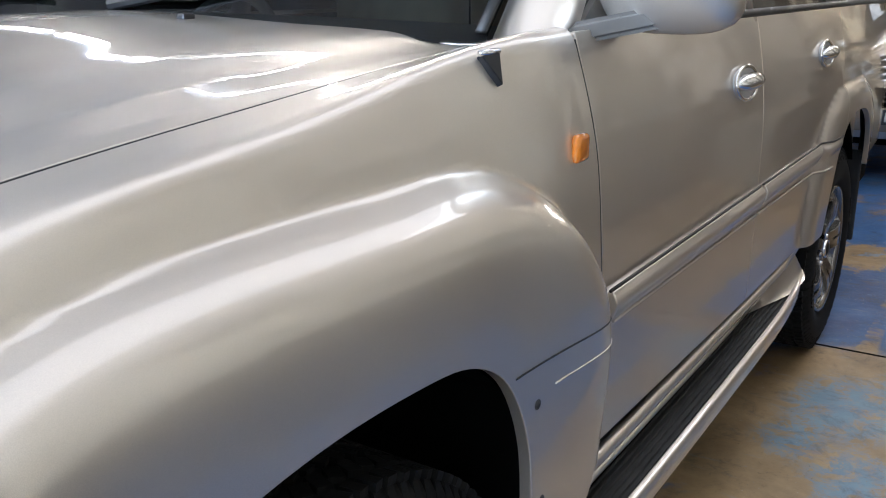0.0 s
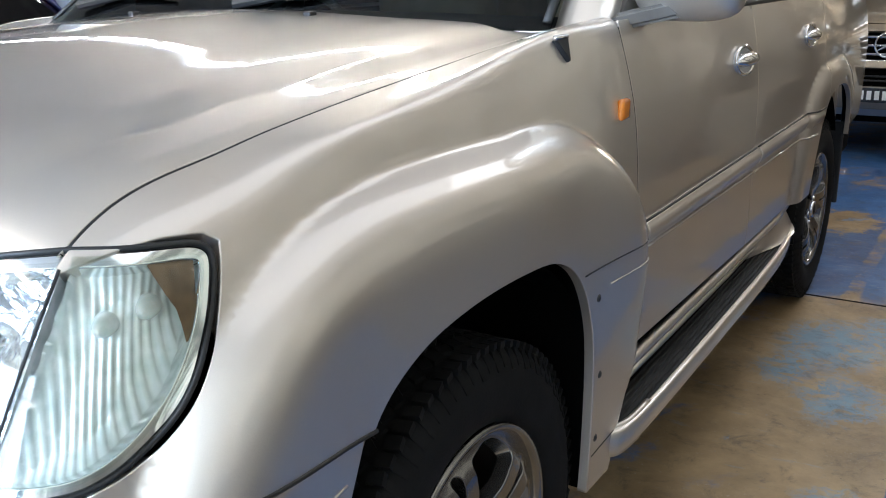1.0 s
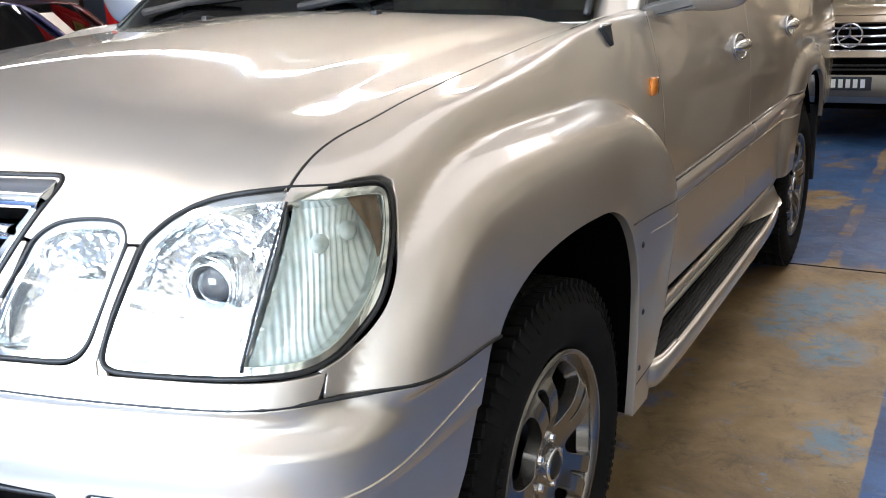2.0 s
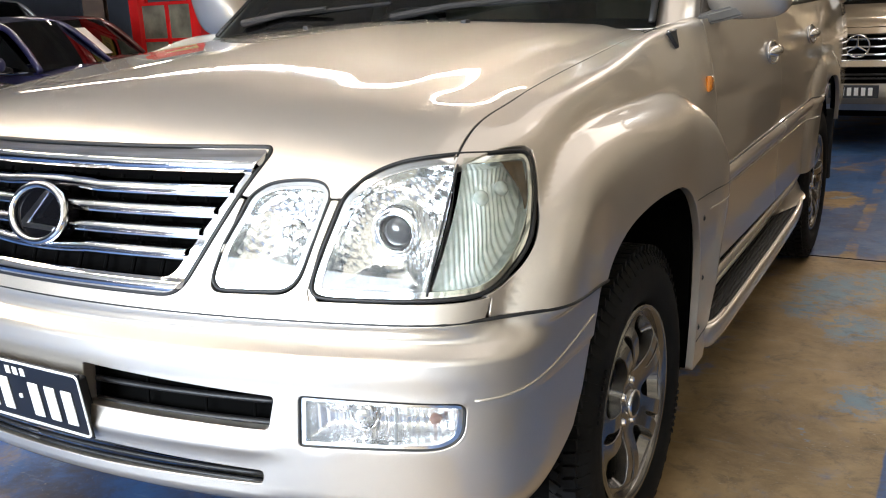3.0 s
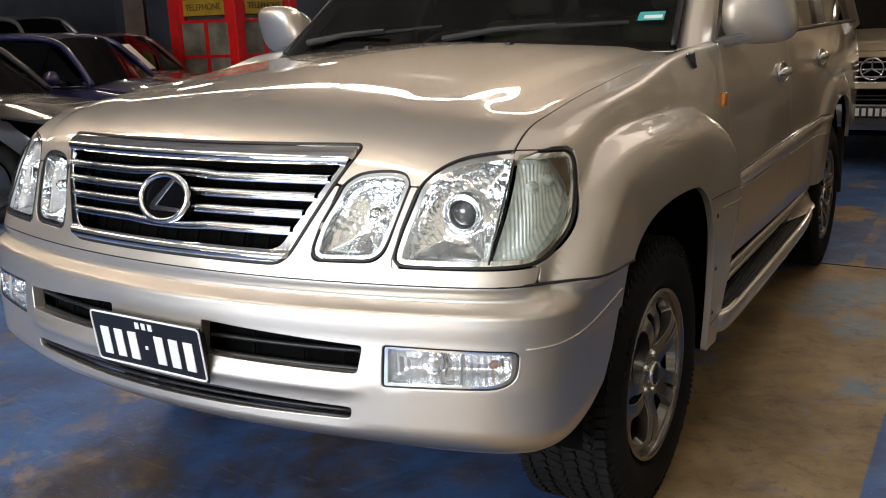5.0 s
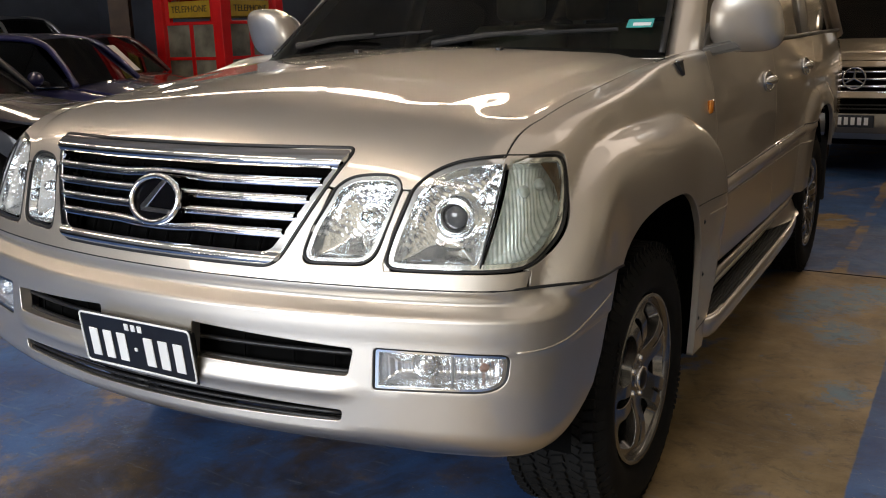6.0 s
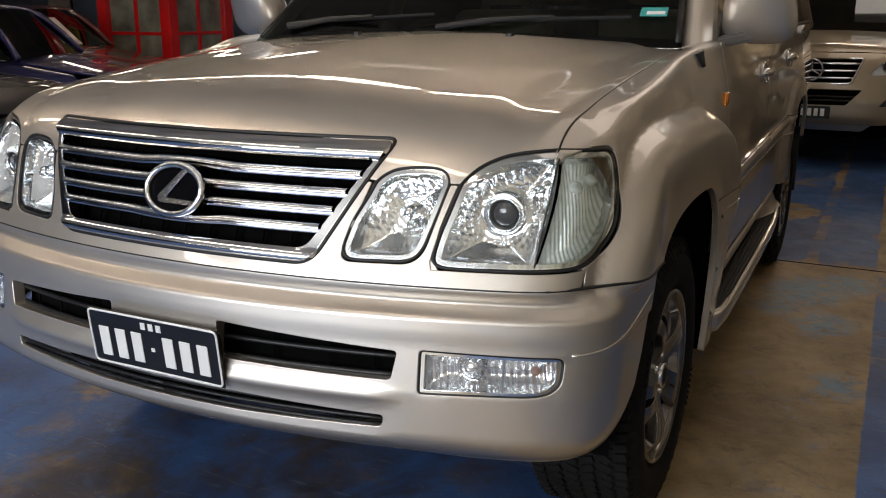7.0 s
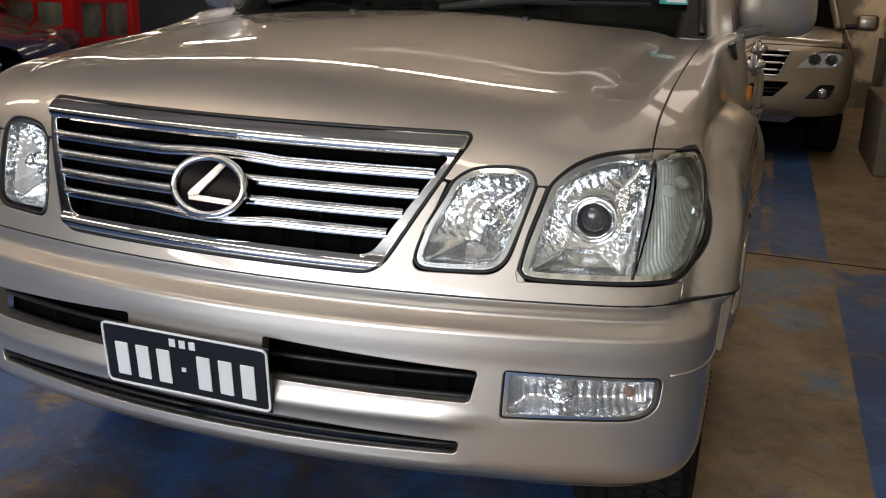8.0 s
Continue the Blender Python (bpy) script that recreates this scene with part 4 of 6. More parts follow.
    part("shroud", lathe(bmesh.new(), [(0.050, -0.04), (0.049, -0.004), (0.044, 0.008), (0.040, 0.010), (0.037, 0.004), (0.035, 0.012), (0.032, 0.012), (0.031, -0.01)], 40, m), REFLECTOR, lamp, smooth=True)
    part("inner_ring", lathe(bmesh.new(), [(0.0315, 0.0), (0.030, 0.007), (0.0275, 0.007), (0.027, 0.0)], 40, m), BLACK, lamp, smooth=True)
    part("projector_lens", lathe(bmesh.new(), [(0.028 * math.cos(a), 0.018 * math.sin(a) - 0.004) for a in [i * math.pi / 20 for i in range(11)]], 40, m), PROJECTOR, lamp, smooth=True)
    return lamp


def small_lamp(s):
    lamp = tagged(new("high_beam_lamp"), "small clear high-beam lamp")
    lamp.parent = car
    seal(SMALL, placer(f_body, rays_corner, s, -0.003), lamp, 0.0036)
    skin("rim", placer(f_body, rays_corner, s, -0.004), REFLECTOR, lamp, inset(SMALL, 0.003), [inset(SMALL, 0.011)], step=0.02, lip=0.07)
    c = SMALL.mean(0) + [0.012, 0.01]
    smoothed(skin("reflector", facets(s, c, 0.055, inset(SMALL, 0.006), 9, 0.0012), LAMP_SILVER, lamp, inset(SMALL, 0.006), step=0.0032, lip=0))
    skin("lens", placer(f_body, rays_corner, s, 0.001), LENS, lamp, inset(SMALL, 0.007), step=0.02, lip=0)
    p, n = placer(f_body, rays_corner, s, -0.036)(np.array([c]))
    m = Matrix.Translation(tuple(p[0])) @ pose(0, 0, 0, 0, 0, -90)
    part("bulb_cap", lathe(bmesh.new(), [(0.0, 0.018), (0.010, 0.016), (0.0155, 0.008), (0.017, -0.02)], 24, m), REFLECTOR, lamp, smooth=True)
    return lamp


def fog_lamp(s):
    lamp = tagged(new("fog_lamp"), "rectangular fog and indicator lamp in the bumper")
    lamp.parent = car
    o = to_bumper(on(f_bumper, rays_front, FOG))
    P = lambda off: placer(f_bumper, rays_bumper, s, off)
    seal(inset(o, 0.002), P(-0.005), lamp, 0.0035)
    body = inset(o, 0.007)
    skin("rim", P(-0.004), REFLECTOR, lamp, inset(o, 0.005), [inset(o, 0.010)], step=0.02, lip=0.03)
    smoothed(skin("reflector", flutes(s, 0.040, 0.0105, 0.0030, f_bumper, rays_bumper, body), FOG_WHITE, lamp, body, step=0.0035, lip=0))
    skin("lens", P(-0.004), LENS, lamp, body, step=0.02, lip=0)
    q = to_bumper(on(f_bumper, rays_front, [(0.705, 0.672), (0.735, 0.66), (0.828, 0.668), (0.62, 0.64), (0.86, 0.636)]))
    p, _ = P(-0.026)(q)
    part("bulb_ring", lathe(bmesh.new(), [(0.029, -0.012), (0.030, 0.006), (0.027, 0.009), (0.024, 0.0)], 28, Matrix.Translation(tuple(p[0])) @ pose(0, 0, 0, 0, 0, -90)), CHROME, lamp, smooth=True)
    part("bulb", lathe(bmesh.new(), [(0.023 * math.cos(a), 0.02 * math.sin(a)) for a in [i * math.pi / 16 for i in range(9)]], 24, Matrix.Translation(tuple(p[0])) @ pose(0, 0, 0, 0, 0, -90)), FOG_WHITE, lamp, smooth=True)
    part("amber_bulb", lathe(bmesh.new(), [(0.010 * math.cos(a), 0.016 * math.sin(a)) for a in [i * math.pi / 16 for i in range(9)]], 20, Matrix.Translation(tuple(p[2])) @ pose(0, 0, 0, 0, 0, -90)), material("pink_bulb", (0.5, 0.30, 0.24), 0.2), lamp, smooth=True)
    a, _ = P(-0.012)(to_bumper(on(f_bumper, rays_front, [(0.765, 0.700), (0.765, 0.616)])))
    part("divider", tube(bmesh.new(), [tuple(a[0]), tuple(a[1])], 0.003, 6), TRIM, lamp)
    return lamp


for s in (1, -1):
    headlamp(s)
    small_lamp(s)
    fog_lamp(s)

# air slots in the bumper; near-black backing and uprights paint the shade of their depth
for s in (1, -1):
    for loop, n in ((SLOT, 2), (np.array([(0, 0.527), (0.53, 0.527), (0.535, 0.57), (0, 0.572)]), 3)):
        c = np.array(loop)
        x0s, x1s, z0s, z1s = c[:, 0].min() - 0.02, c[:, 0].max() + 0.02, c[:, 1].min() - 0.02, c[:, 1].max() + 0.02
        back = np.array([(x0s, z0s), (x1s, z0s), (x1s, z1s), (x0s, z1s)])
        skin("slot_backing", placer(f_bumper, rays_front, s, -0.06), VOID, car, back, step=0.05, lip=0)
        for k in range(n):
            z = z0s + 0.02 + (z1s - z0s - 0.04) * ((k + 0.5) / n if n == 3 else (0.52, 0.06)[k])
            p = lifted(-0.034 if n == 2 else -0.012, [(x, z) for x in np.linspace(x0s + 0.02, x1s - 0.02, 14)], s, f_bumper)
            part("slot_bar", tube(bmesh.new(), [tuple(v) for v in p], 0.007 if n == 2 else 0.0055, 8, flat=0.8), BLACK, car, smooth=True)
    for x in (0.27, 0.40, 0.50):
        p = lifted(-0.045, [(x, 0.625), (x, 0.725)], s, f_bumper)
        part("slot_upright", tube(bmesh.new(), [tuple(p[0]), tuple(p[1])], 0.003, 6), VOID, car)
plate = tagged(new("number_plate"), "black number plate with white characters and border")
plate.parent = car
plate.matrix_basis = pose(0, -0.012, 0.647, 6, 0, 0)
bm = boxed(-0.186, 0.186, 0.0, 0.004, -0.067, 0.067)
part("panel", bm, PLATE_BLACK, plate)
part("bracket", boxed(-0.17, 0.17, 0.0045, 0.03, -0.05, 0.05, 0.004), BLACK, plate)
ring = roundpoly([(-0.183, -0.064, 0.012), (0.183, -0.064, 0.012), (0.183, 0.064, 0.012), (-0.183, 0.064, 0.012)], 6)
part("border", tube(bmesh.new(), [(a, -0.0005, b) for a, b in ring], 0.0028, 6, True), WHITE, plate)
for x in (-0.142, -0.094, -0.046, 0.044, 0.092, 0.140):
    part("character_bar", boxed(x - 0.015, x + 0.015, -0.003, 0.0, -0.046, 0.026, 0.002), WHITE, plate)
part("character_dot", boxed(-0.006, 0.004, -0.003, 0.0, -0.014, -0.005, 0.001), WHITE, plate)
for x in (-0.022, 0.0, 0.022):
    part("state_bar", boxed(x - 0.007, x + 0.007, -0.002, 0.0, 0.036, 0.053, 0.001), WHITE, plate)


# ---- wheels ----
def wheel_mesh_parts(w):
    """A wheel about the x axis, its outer face towards +x at x = 0."""
    R, r = 0.387, 0.238
    prof = [(r - 0.002, -0.030), (r + 0.006, -0.006), (r + 0.03, 0.010), (r + 0.065, 0.016), (r + 0.095, 0.012), (R - 0.030, 0.002), (R - 0.016, -0.012), (R - 0.010, -0.030),
            (R - 0.009, -0.14), (R - 0.010, -0.245), (R - 0.03, -0.272), (r + 0.06, -0.282), (r, -0.25)]
    tyre = part("tyre", lathe(bmesh.new(), prof, 72), TYRE, w, "black all-terrain tyre", smooth=True)
    bm = bmesh.new()
    rr = random.Random(7)
    rows = ((-0.018, 0.030), (-0.060, 0.036), (-0.104, 0.036), (-0.148, 0.036), (-0.192, 0.036), (-0.238, 0.030))
    for row, (a, wd) in enumerate(rows):
        n = 84
        for i in range(n):
            q = 2 * math.pi * (i + 0.5 * (row % 2)) / n
            sk = (0.25, -0.6, 0.45, -0.45, 0.6, -0.25)[row] * (1 if i % 2 else 0.6)
            m = Matrix.Rotation(q, 4, "X") @ Matrix.Translation((a, 0, R - 0.008)) @ Matrix.Rotation(sk, 4, "Z")
            x2, y2 = wd / 2 * rr.uniform(0.88, 0.99), 0.0115 * rr.uniform(0.85, 1.0)
            box(bm, -x2, x2, -y2, y2, -0.006, 0.006, m=m)
    for i in range(84):  # shoulder lugs down the sidewall
        q = 2 * math.pi * i / 84
        m = Matrix.Rotation(q, 4, "X") @ Matrix.Translation((-0.002, 0, R - 0.032)) @ Matrix.Rotation(-0.5, 4, "Y")
        box(bm, -0.004, 0.005, -0.007, 0.007, -0.014 - 0.006 * (i % 2), 0.020, m=m)
    part("tread", bm, TYRE, tyre)
    for q0 in (0.6, 3.74):  # raised unreadable lettering
        for k in range(7):
            q = q0 + k * 0.055
            m = Matrix.Rotation(q, 4, "X") @ Matrix.Translation((0.0165, 0, r + 0.075))
            part("letter_bar", boxed(-0.002, 0.002, -0.005, 0.005, -0.010, 0.010, m=m), TYRE, tyre)
    rim = part("rim", lathe(bmesh.new(), [(0.243, -0.004), (0.240, 0.004), (0.231, 0.002), (0.226, -0.010), (0.222, -0.030), (0.205, -0.16), (0.225, -0.23)], 64), ALLOY, w, "silver alloy rim", smooth=True)

    def dish(q):
        q = np.asarray(q, float)
        d = np.hypot(q[:, 0], q[:, 1])
        h = lambda d: -0.022 + 0.030 * smoothstep(0.03, 0.16, d) - 0.022 * smoothstep(0.17, 0.232, d) + 0.010 * (1 - smoothstep(0.03, 0.05, d))
        e = 1e-3
        sl = (h(d + e) - h(d - e)) / (2 * e)
        dn = np.maximum(d, 1e-6)
        n = np.stack([np.ones(len(q)), -sl * q[:, 0] / dn, -sl * q[:, 1] / dn], 1)
        return np.stack([h(d), q[:, 0], q[:, 1]], 1), n / np.linalg.norm(n, axis=1)[:, None]

    disc = np.array([(0.228 * math.cos(a), 0.228 * math.sin(a)) for a in np.linspace(0, 2 * math.pi, 90, endpoint=False)])
    holes = []
    for k in range(5):
        a0 = 2 * math.pi * k / 5 + 0.3

        def polar(pts, rad):
            return roundpoly([(d * math.cos(a0 + a), d * math.sin(a0 + a), rad) for d, a in pts], 5)
        holes.append(polar([(0.102, -0.055), (0.150, -0.045), (0.200, -0.085), (0.209, 0.0), (0.205, 0.07), (0.150, 0.065), (0.102, 0.06)], 0.012))
        b = math.pi / 5
        holes.append(polar([(0.078, b - 0.16), (0.130, b - 0.33), (0.203, b - 0.38), (0.217, b - 0.1), (0.217, b + 0.1), (0.203, b + 0.40), (0.130, b + 0.34), (0.078, b + 0.16)], 0.018))
    skin("spokes", dish, ALLOY, rim, disc, holes, step=0.012, lip=0.030, fine=0.006, label="five split alloy spokes")
    # darker alloy on barrel and disc paints the shade behind the spokes
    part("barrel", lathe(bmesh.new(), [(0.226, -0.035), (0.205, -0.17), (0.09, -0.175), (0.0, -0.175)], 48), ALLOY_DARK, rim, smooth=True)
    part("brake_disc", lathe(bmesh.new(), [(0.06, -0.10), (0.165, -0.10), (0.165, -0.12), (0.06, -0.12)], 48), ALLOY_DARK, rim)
    part("centre_cap", lathe(bmesh.new(), [(0.0, 0.004), (0.018, 0.003), (0.026, -0.002), (0.030, -0.012), (0.030, -0.03)], 32), BLACK, rim, "black centre cap with chrome ring", smooth=True)
    part("cap_ring", lathe(bmesh.new(), [(0.029, -0.004), (0.033, -0.001), (0.036, -0.006), (0.036, -0.02)], 32), CHROME, rim, smooth=True)
    for k in range(5):
        a = 2 * math.pi * k / 5 + 0.3 + math.pi / 5
        m = Matrix.Translation((-0.018, 0.055 * math.cos(a), 0.055 * math.sin(a)))
        part("wheel_nut", lathe(bmesh.new(), [(0.0, 0.008), (0.008, 0.006), (0.0105, 0.0), (0.0105, -0.02)], 12, m), CHROME, rim)


def wheel(y, s, turn):
    w = tagged(new("wheel"), "alloy wheel with black all-terrain tyre")
    w.parent = car
    w.matrix_basis = pose(s * 0.918, y, HUB_Z, 0, 0, 0 if s > 0 else 180) @ Matrix.Rotation(turn, 4, "X")
    return w


first_wheel = wheel(HUB_Y, 1, 0.35)
wheel_mesh_parts(first_wheel)
for y, s, turn in ((REAR_Y, 1, 1.1), (HUB_Y, -1, 0.2), (REAR_Y, -1, 0.9)):
    copy_thing(first_wheel, pose(s * 0.918, y, HUB_Z, 0, 0, 0 if s > 0 else 180) @ Matrix.Rotation(turn, 4, "X"))

# ---- flanks ----
for s in (1, -1):
    S = lambda off, f=f_side: placer(f, rays_out, s, off)
    # rubbing strips in body colour
    for y0s, y1s, f in ((1.606, 2.552, f_side), (2.574, 3.47, f_side)):
        zt = lambda y: 0.836 + 0.012 * (y - 1.5)
        o = roundpoly([(y0s, zt(y0s) - 0.048, 0.004), (y1s, zt(y1s) - 0.048, 0.004), (y1s, zt(y1s), 0.004), (y0s, zt(y0s), 0.004)], 3)

        def strip(q, f=f, s=s):
            p, n = placer(f, rays_out, s, 0.0)(q)
            t = np.clip((q[:, 1] - (zt(q[:, 0]) - 0.048)) / 0.048, 0, 1)
            k = np.maximum(0.956 - np.abs(p[:, 0]), 0.001) + 0.010 * np.sin(math.pi * t ** 1.3)
            return p + n * k[:, None]
        skin("rubbing_strip", numeric(strip, (s, 0, 0.05)), SILVER, car, o, step=0.008, lip=0.02, fine=0.02)
    # the strip's line runs on over the flare to the wheel arch; the upper, black one is painted shade
    for dz, mat, y0s in ((0.0, SEAL_AND_GAP, 1.225), (-0.046, SILVER, 1.33)):
        p = placer(f_body, rays_out, s, 0.0006)(np.array([(y, 0.835 + dz - 0.03 * max(0, 1.36 - y)) for y in np.linspace(y0s, 1.596, 16)]))[0]
        part("trim_line", tube(bmesh.new(), [tuple(v) for v in p], 0.0014, 6), mat, car, smooth=True)
    # black tube paints the shade line along the strip's top edge
    for y0s, y1s in ((1.606, 2.552), (2.574, 3.47)):
        p = placer(f_side, rays_out, s, 0.010)(np.array([(y, 0.8385 + 0.012 * (y - 1.5)) for y in np.linspace(y0s, y1s, 14)]))[0]
        part("strip_shade_line", tube(bmesh.new(), [tuple(v) for v in p], 0.0030, 6), SEAL_AND_GAP, car, smooth=True)
    # panel joint low on the flare
    p = placer(f_body, rays_out, s, 0.0)(np.array([(y, 0.418) for y in np.linspace(1.322, 1.45, 8)]))[0]
    part("flare_joint", tube(bmesh.new(), [tuple(v) for v in p], 0.0016, 6), SEAL_AND_GAP, car, smooth=True)
    # near-black too, the wheel well's shade put into its colour
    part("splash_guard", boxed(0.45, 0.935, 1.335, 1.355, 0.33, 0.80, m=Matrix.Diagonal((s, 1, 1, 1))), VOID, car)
    # lower door cladding line
    for y0s, y1s in ((1.64, 2.552), (2.574, 3.36)):
        p = S(0.004)(np.array([(y, 0.775) for y in np.linspace(y0s, y1s, 16)]))[0]
        part("cladding_crease", tube(bmesh.new(), [tuple(v) for v in p], 0.004, 6), SILVER, car, smooth=True)
    # running board
    board = tagged(new("running_board"), "silver running board with black ribbed tread")
    board.parent = car
    path = curve2([(0.915, 1.432), (0.952, 1.440), (0.976, 1.50), (0.984, 1.75), (0.984, 2.6), (0.974, 2.95), (0.950, 3.14), (0.905, 3.225)], 8)
    level = lambda y: 0.400 + 0.020 * (y - 1.4)
    prof = [(0.005, 0.012), (0.001, 0.016), (-0.010, 0.016), (-0.015, 0.006), (-0.016, -0.024), (-0.022, -0.044), (-0.014, -0.050), (-0.002, -0.046), (0.004, -0.030), (0.007, -0.004)]
    verts, faces, nn = [], [], len(prof)
    for i, (x, y) in enumerate(path):
        a, b = path[max(i - 1, 0)], path[min(i + 1, len(path) - 1)]
        d = (b - a) / np.linalg.norm(b - a)
        nx, ny = d[1], -d[0]
        verts += [(s * (x + nx * u), y + ny * u, level(y) + v) for u, v in prof]
    for i in range(len(path) - 1):
        for j in range(nn):
            faces.append((i * nn + j, (i + 1) * nn + j, (i + 1) * nn + (j + 1) % nn, i * nn + (j + 1) % nn)[::s])
    mesh_part("edge_rail", verts, faces, SILVER, board).data.set_sharp_from_angle(angle=1.0)
    loop = [(s * (x - 0.012), y) for x, y in path] + [(s * 0.78, 3.225), (s * 0.78, 1.40)]
    bm = bmesh.new()
    prism(bm, [(x, y, level(y) - 0.002) for x, y in loop], (0, 0, -0.035))
    part("deck", bm, TREAD, board)
    for k in range(10):
        x = 0.838 + k * 0.0138
        ya, yb = 1.445 + 0.6 * max(0, x - 0.90), 3.20 - 2.6 * max(0, x - 0.90)
        part("rib", tube(bmesh.new(), [(s * x, ya, level(ya)), (s * x, yb, level(yb))], 0.0045, 6), TREAD, board)
    part("sill", boxed(0.74, 0.830, 1.53, 3.36, 0.40, 0.460, 0.012, m=Matrix.Diagonal((s, 1, 1, 1))), SILVER, car, smooth=False)
    part("sill_step", boxed(0.74, 0.868, 1.60, 3.34, 0.460, 0.525, 0.012, m=Matrix.Diagonal((s, 1, 1, 1))), TRIM, car)
    part("sill_rail", tube(bmesh.new(), [(s * 0.908, 1.535, 0.525), (s * 0.924, 1.60, 0.508), (s * 0.924, 3.0, 0.518), (s * 0.912, 3.30, 0.54)], 0.015, 10), SILVER, car, smooth=True)
    part("sill_lip", tube(bmesh.new(), [(s * 0.908, 1.50, 0.458), (s * 0.908, 2.5, 0.468), (s * 0.908, 2.8, 0.478)], 0.012, 8), SILVER, car, smooth=True)
    # at its rear end the board rises to the body in a hollow fairing that widens to the rail
    bm = bmesh.new()
    rows = []
    for k in range(13):
        t = k / 12
        y = 2.60 + 0.66 * t
        tuck = 0.04 * (1 - smoothstep(0.0, 0.35, t))
        foot = 0.897 - tuck + 0.066 * smoothstep(0.15, 0.75, t) - 0.03 * smoothstep(0.85, 1.0, t)
        z0, z1 = level(y) + 0.010, 0.505 + 0.045 * t
        rows.append([bm.verts.new((s * (foot + (0.905 - tuck - foot) * u + 0.004), y, z0 + (z1 - z0) * u ** 1.9)) for u in np.linspace(0, 1, 8)])
        rows[-1].append(bm.verts.new((s * 0.84, y, z1)))
        rows[-1].append(bm.verts.new((s * 0.84, y, z0)))
    for a, b in zip(rows, rows[1:]):
        for i in range(10):
            bm.faces.new((a[i], a[(i + 1) % 10], b[(i + 1) % 10], b[i]))
    bm.faces.new(rows[0])
    bm.faces.new(rows[-1][::-1])
    bmesh.ops.recalc_face_normals(bm, faces=bm.faces)
    part("rear_fairing", bm, SILVER, board, "silver moulded end of the running board", smooth=True).data.set_sharp_from_angle(angle=0.8)
    # bright lip round the front corner of the tread
    lip = curve2([(0.972, 1.62), (0.968, 1.52), (0.952, 1.468), (0.930, 1.475), (0.915, 1.53)], 5)
    part("front_lip", tube(bmesh.new(), [(s * x, y, level(y) + 0.012 + 0.10 * smoothstep(0.955, 0.912, x) ** 2 * 0.6) for x, y in lip], 0.009, 8), SILVER, board, smooth=True)
    # screws along the flare's rear edge
    for y, z in ((1.285, 0.772), (1.325, 0.60), (1.335, 0.455)):
        p, n = placer(f_body, rays_out, s, 0.0)(np.array([(y, z)]))
        part("screw", lathe(bmesh.new(), [(0.0, 0.004), (0.004, 0.003), (0.0055, 0.001), (0.0075, 0.0012), (0.008, 0.0)], 14, Matrix.Translation(tuple(p[0])) @ pose(0, 0, 0, 0, 0, 0 if s > 0 else 180)), ALLOY_DARK, car)
    # side repeater
    p, n = placer(f_body, rays_out, s, 0.0)(np.array([(1.499, 1.094)]))
    part("side_repeater", boxed(-0.004, 0.012, -0.021, 0.021, -0.022, 0.022, 0.008, 3, Matrix.Translation(tuple(p[0])) @ pose(0, 0, 0, 0, 0, 0 if s > 0 else 180)), AMBER, car, "amber side repeater", smooth=True)
    # door handles
    for y, z in ((2.395, 1.118), (3.30, 1.135)):
        p, n = placer(f_side, rays_out, s, 0.0)(np.array([(y, z)]))
        m = Matrix.Translation(tuple(p[0] + n[0] * 0.004)) @ pose(0, 0, 0, 0, 0, 0 if s > 0 else 180) @ pose(0, 0, 0, 0, -math.degrees(math.asin(n[0][2])), 0)
        h = tagged(new("door_handle"), "chrome door handle in an oval recess")
        h.parent = car
        part("cup", lathe(bmesh.new(), [(0.090, -0.004), (0.086, 0.004), (0.080, 0.002), (0.060, -0.001), (0.0, -0.003)], 32, m @ Matrix.Diagonal((1, 1, 0.44, 1))), TRIM, h, smooth=True)
        part("cup_ring", tube(bmesh.new(), [m @ Vector((0.003, 0.086 * math.cos(a), 0.038 * math.sin(a))) for a in np.linspace(0, 2 * math.pi, 40, endpoint=False)], 0.005, 8, True), CHROME, h, smooth=True)
        pts = [(0.002, -0.082 * s, 0.0), (0.010, -0.055 * s, 0.002), (0.015, 0.0, 0.003), (0.010, 0.055 * s, 0.002), (0.002, 0.082 * s, 0.0)]
        part("grip", tube(bmesh.new(), [m @ Vector((a, b, c)) for a, b, c in pts], [0.010, 0.020, 0.023, 0.020, 0.010], 14, flat=0.9), CHROME, h, "chrome pull handle", smooth=True)
    # mud flaps
    part("mud_flap", boxed(0.66, 0.935, 4.235, 4.255, 0.32, 0.70, 0.008, m=Matrix.Diagonal((s, 1, 1, 1))), BLACK, car)


# aerial base on the near wing
bm = bmesh.new()
prism(bm, [(0.863, 1.308, 1.234), (0.873, 1.341, 1.236), (0.884, 1.332, 1.193), (0.876, 1.319, 1.212)], (0.014, -0.004, 0.006))
bmesh.ops.bevel(bm, geom=bm.edges[:], offset=0.0018, segments=2, affect="EDGES")
part("aerial_base", bm, BLACK, car, "black aerial foot")
part("aerial_cap", tube(bmesh.new(), [(0.874, 1.304, 1.241), (0.884, 1.338, 1.243)], 0.0045, 8), CHROME, car, smooth=True)


# ---- cabin ----
ARM_GREY = material("satin_grey_plastic", (0.15, 0.143, 0.135), 0.42, 0.2, 0.0, 0.12, 12)


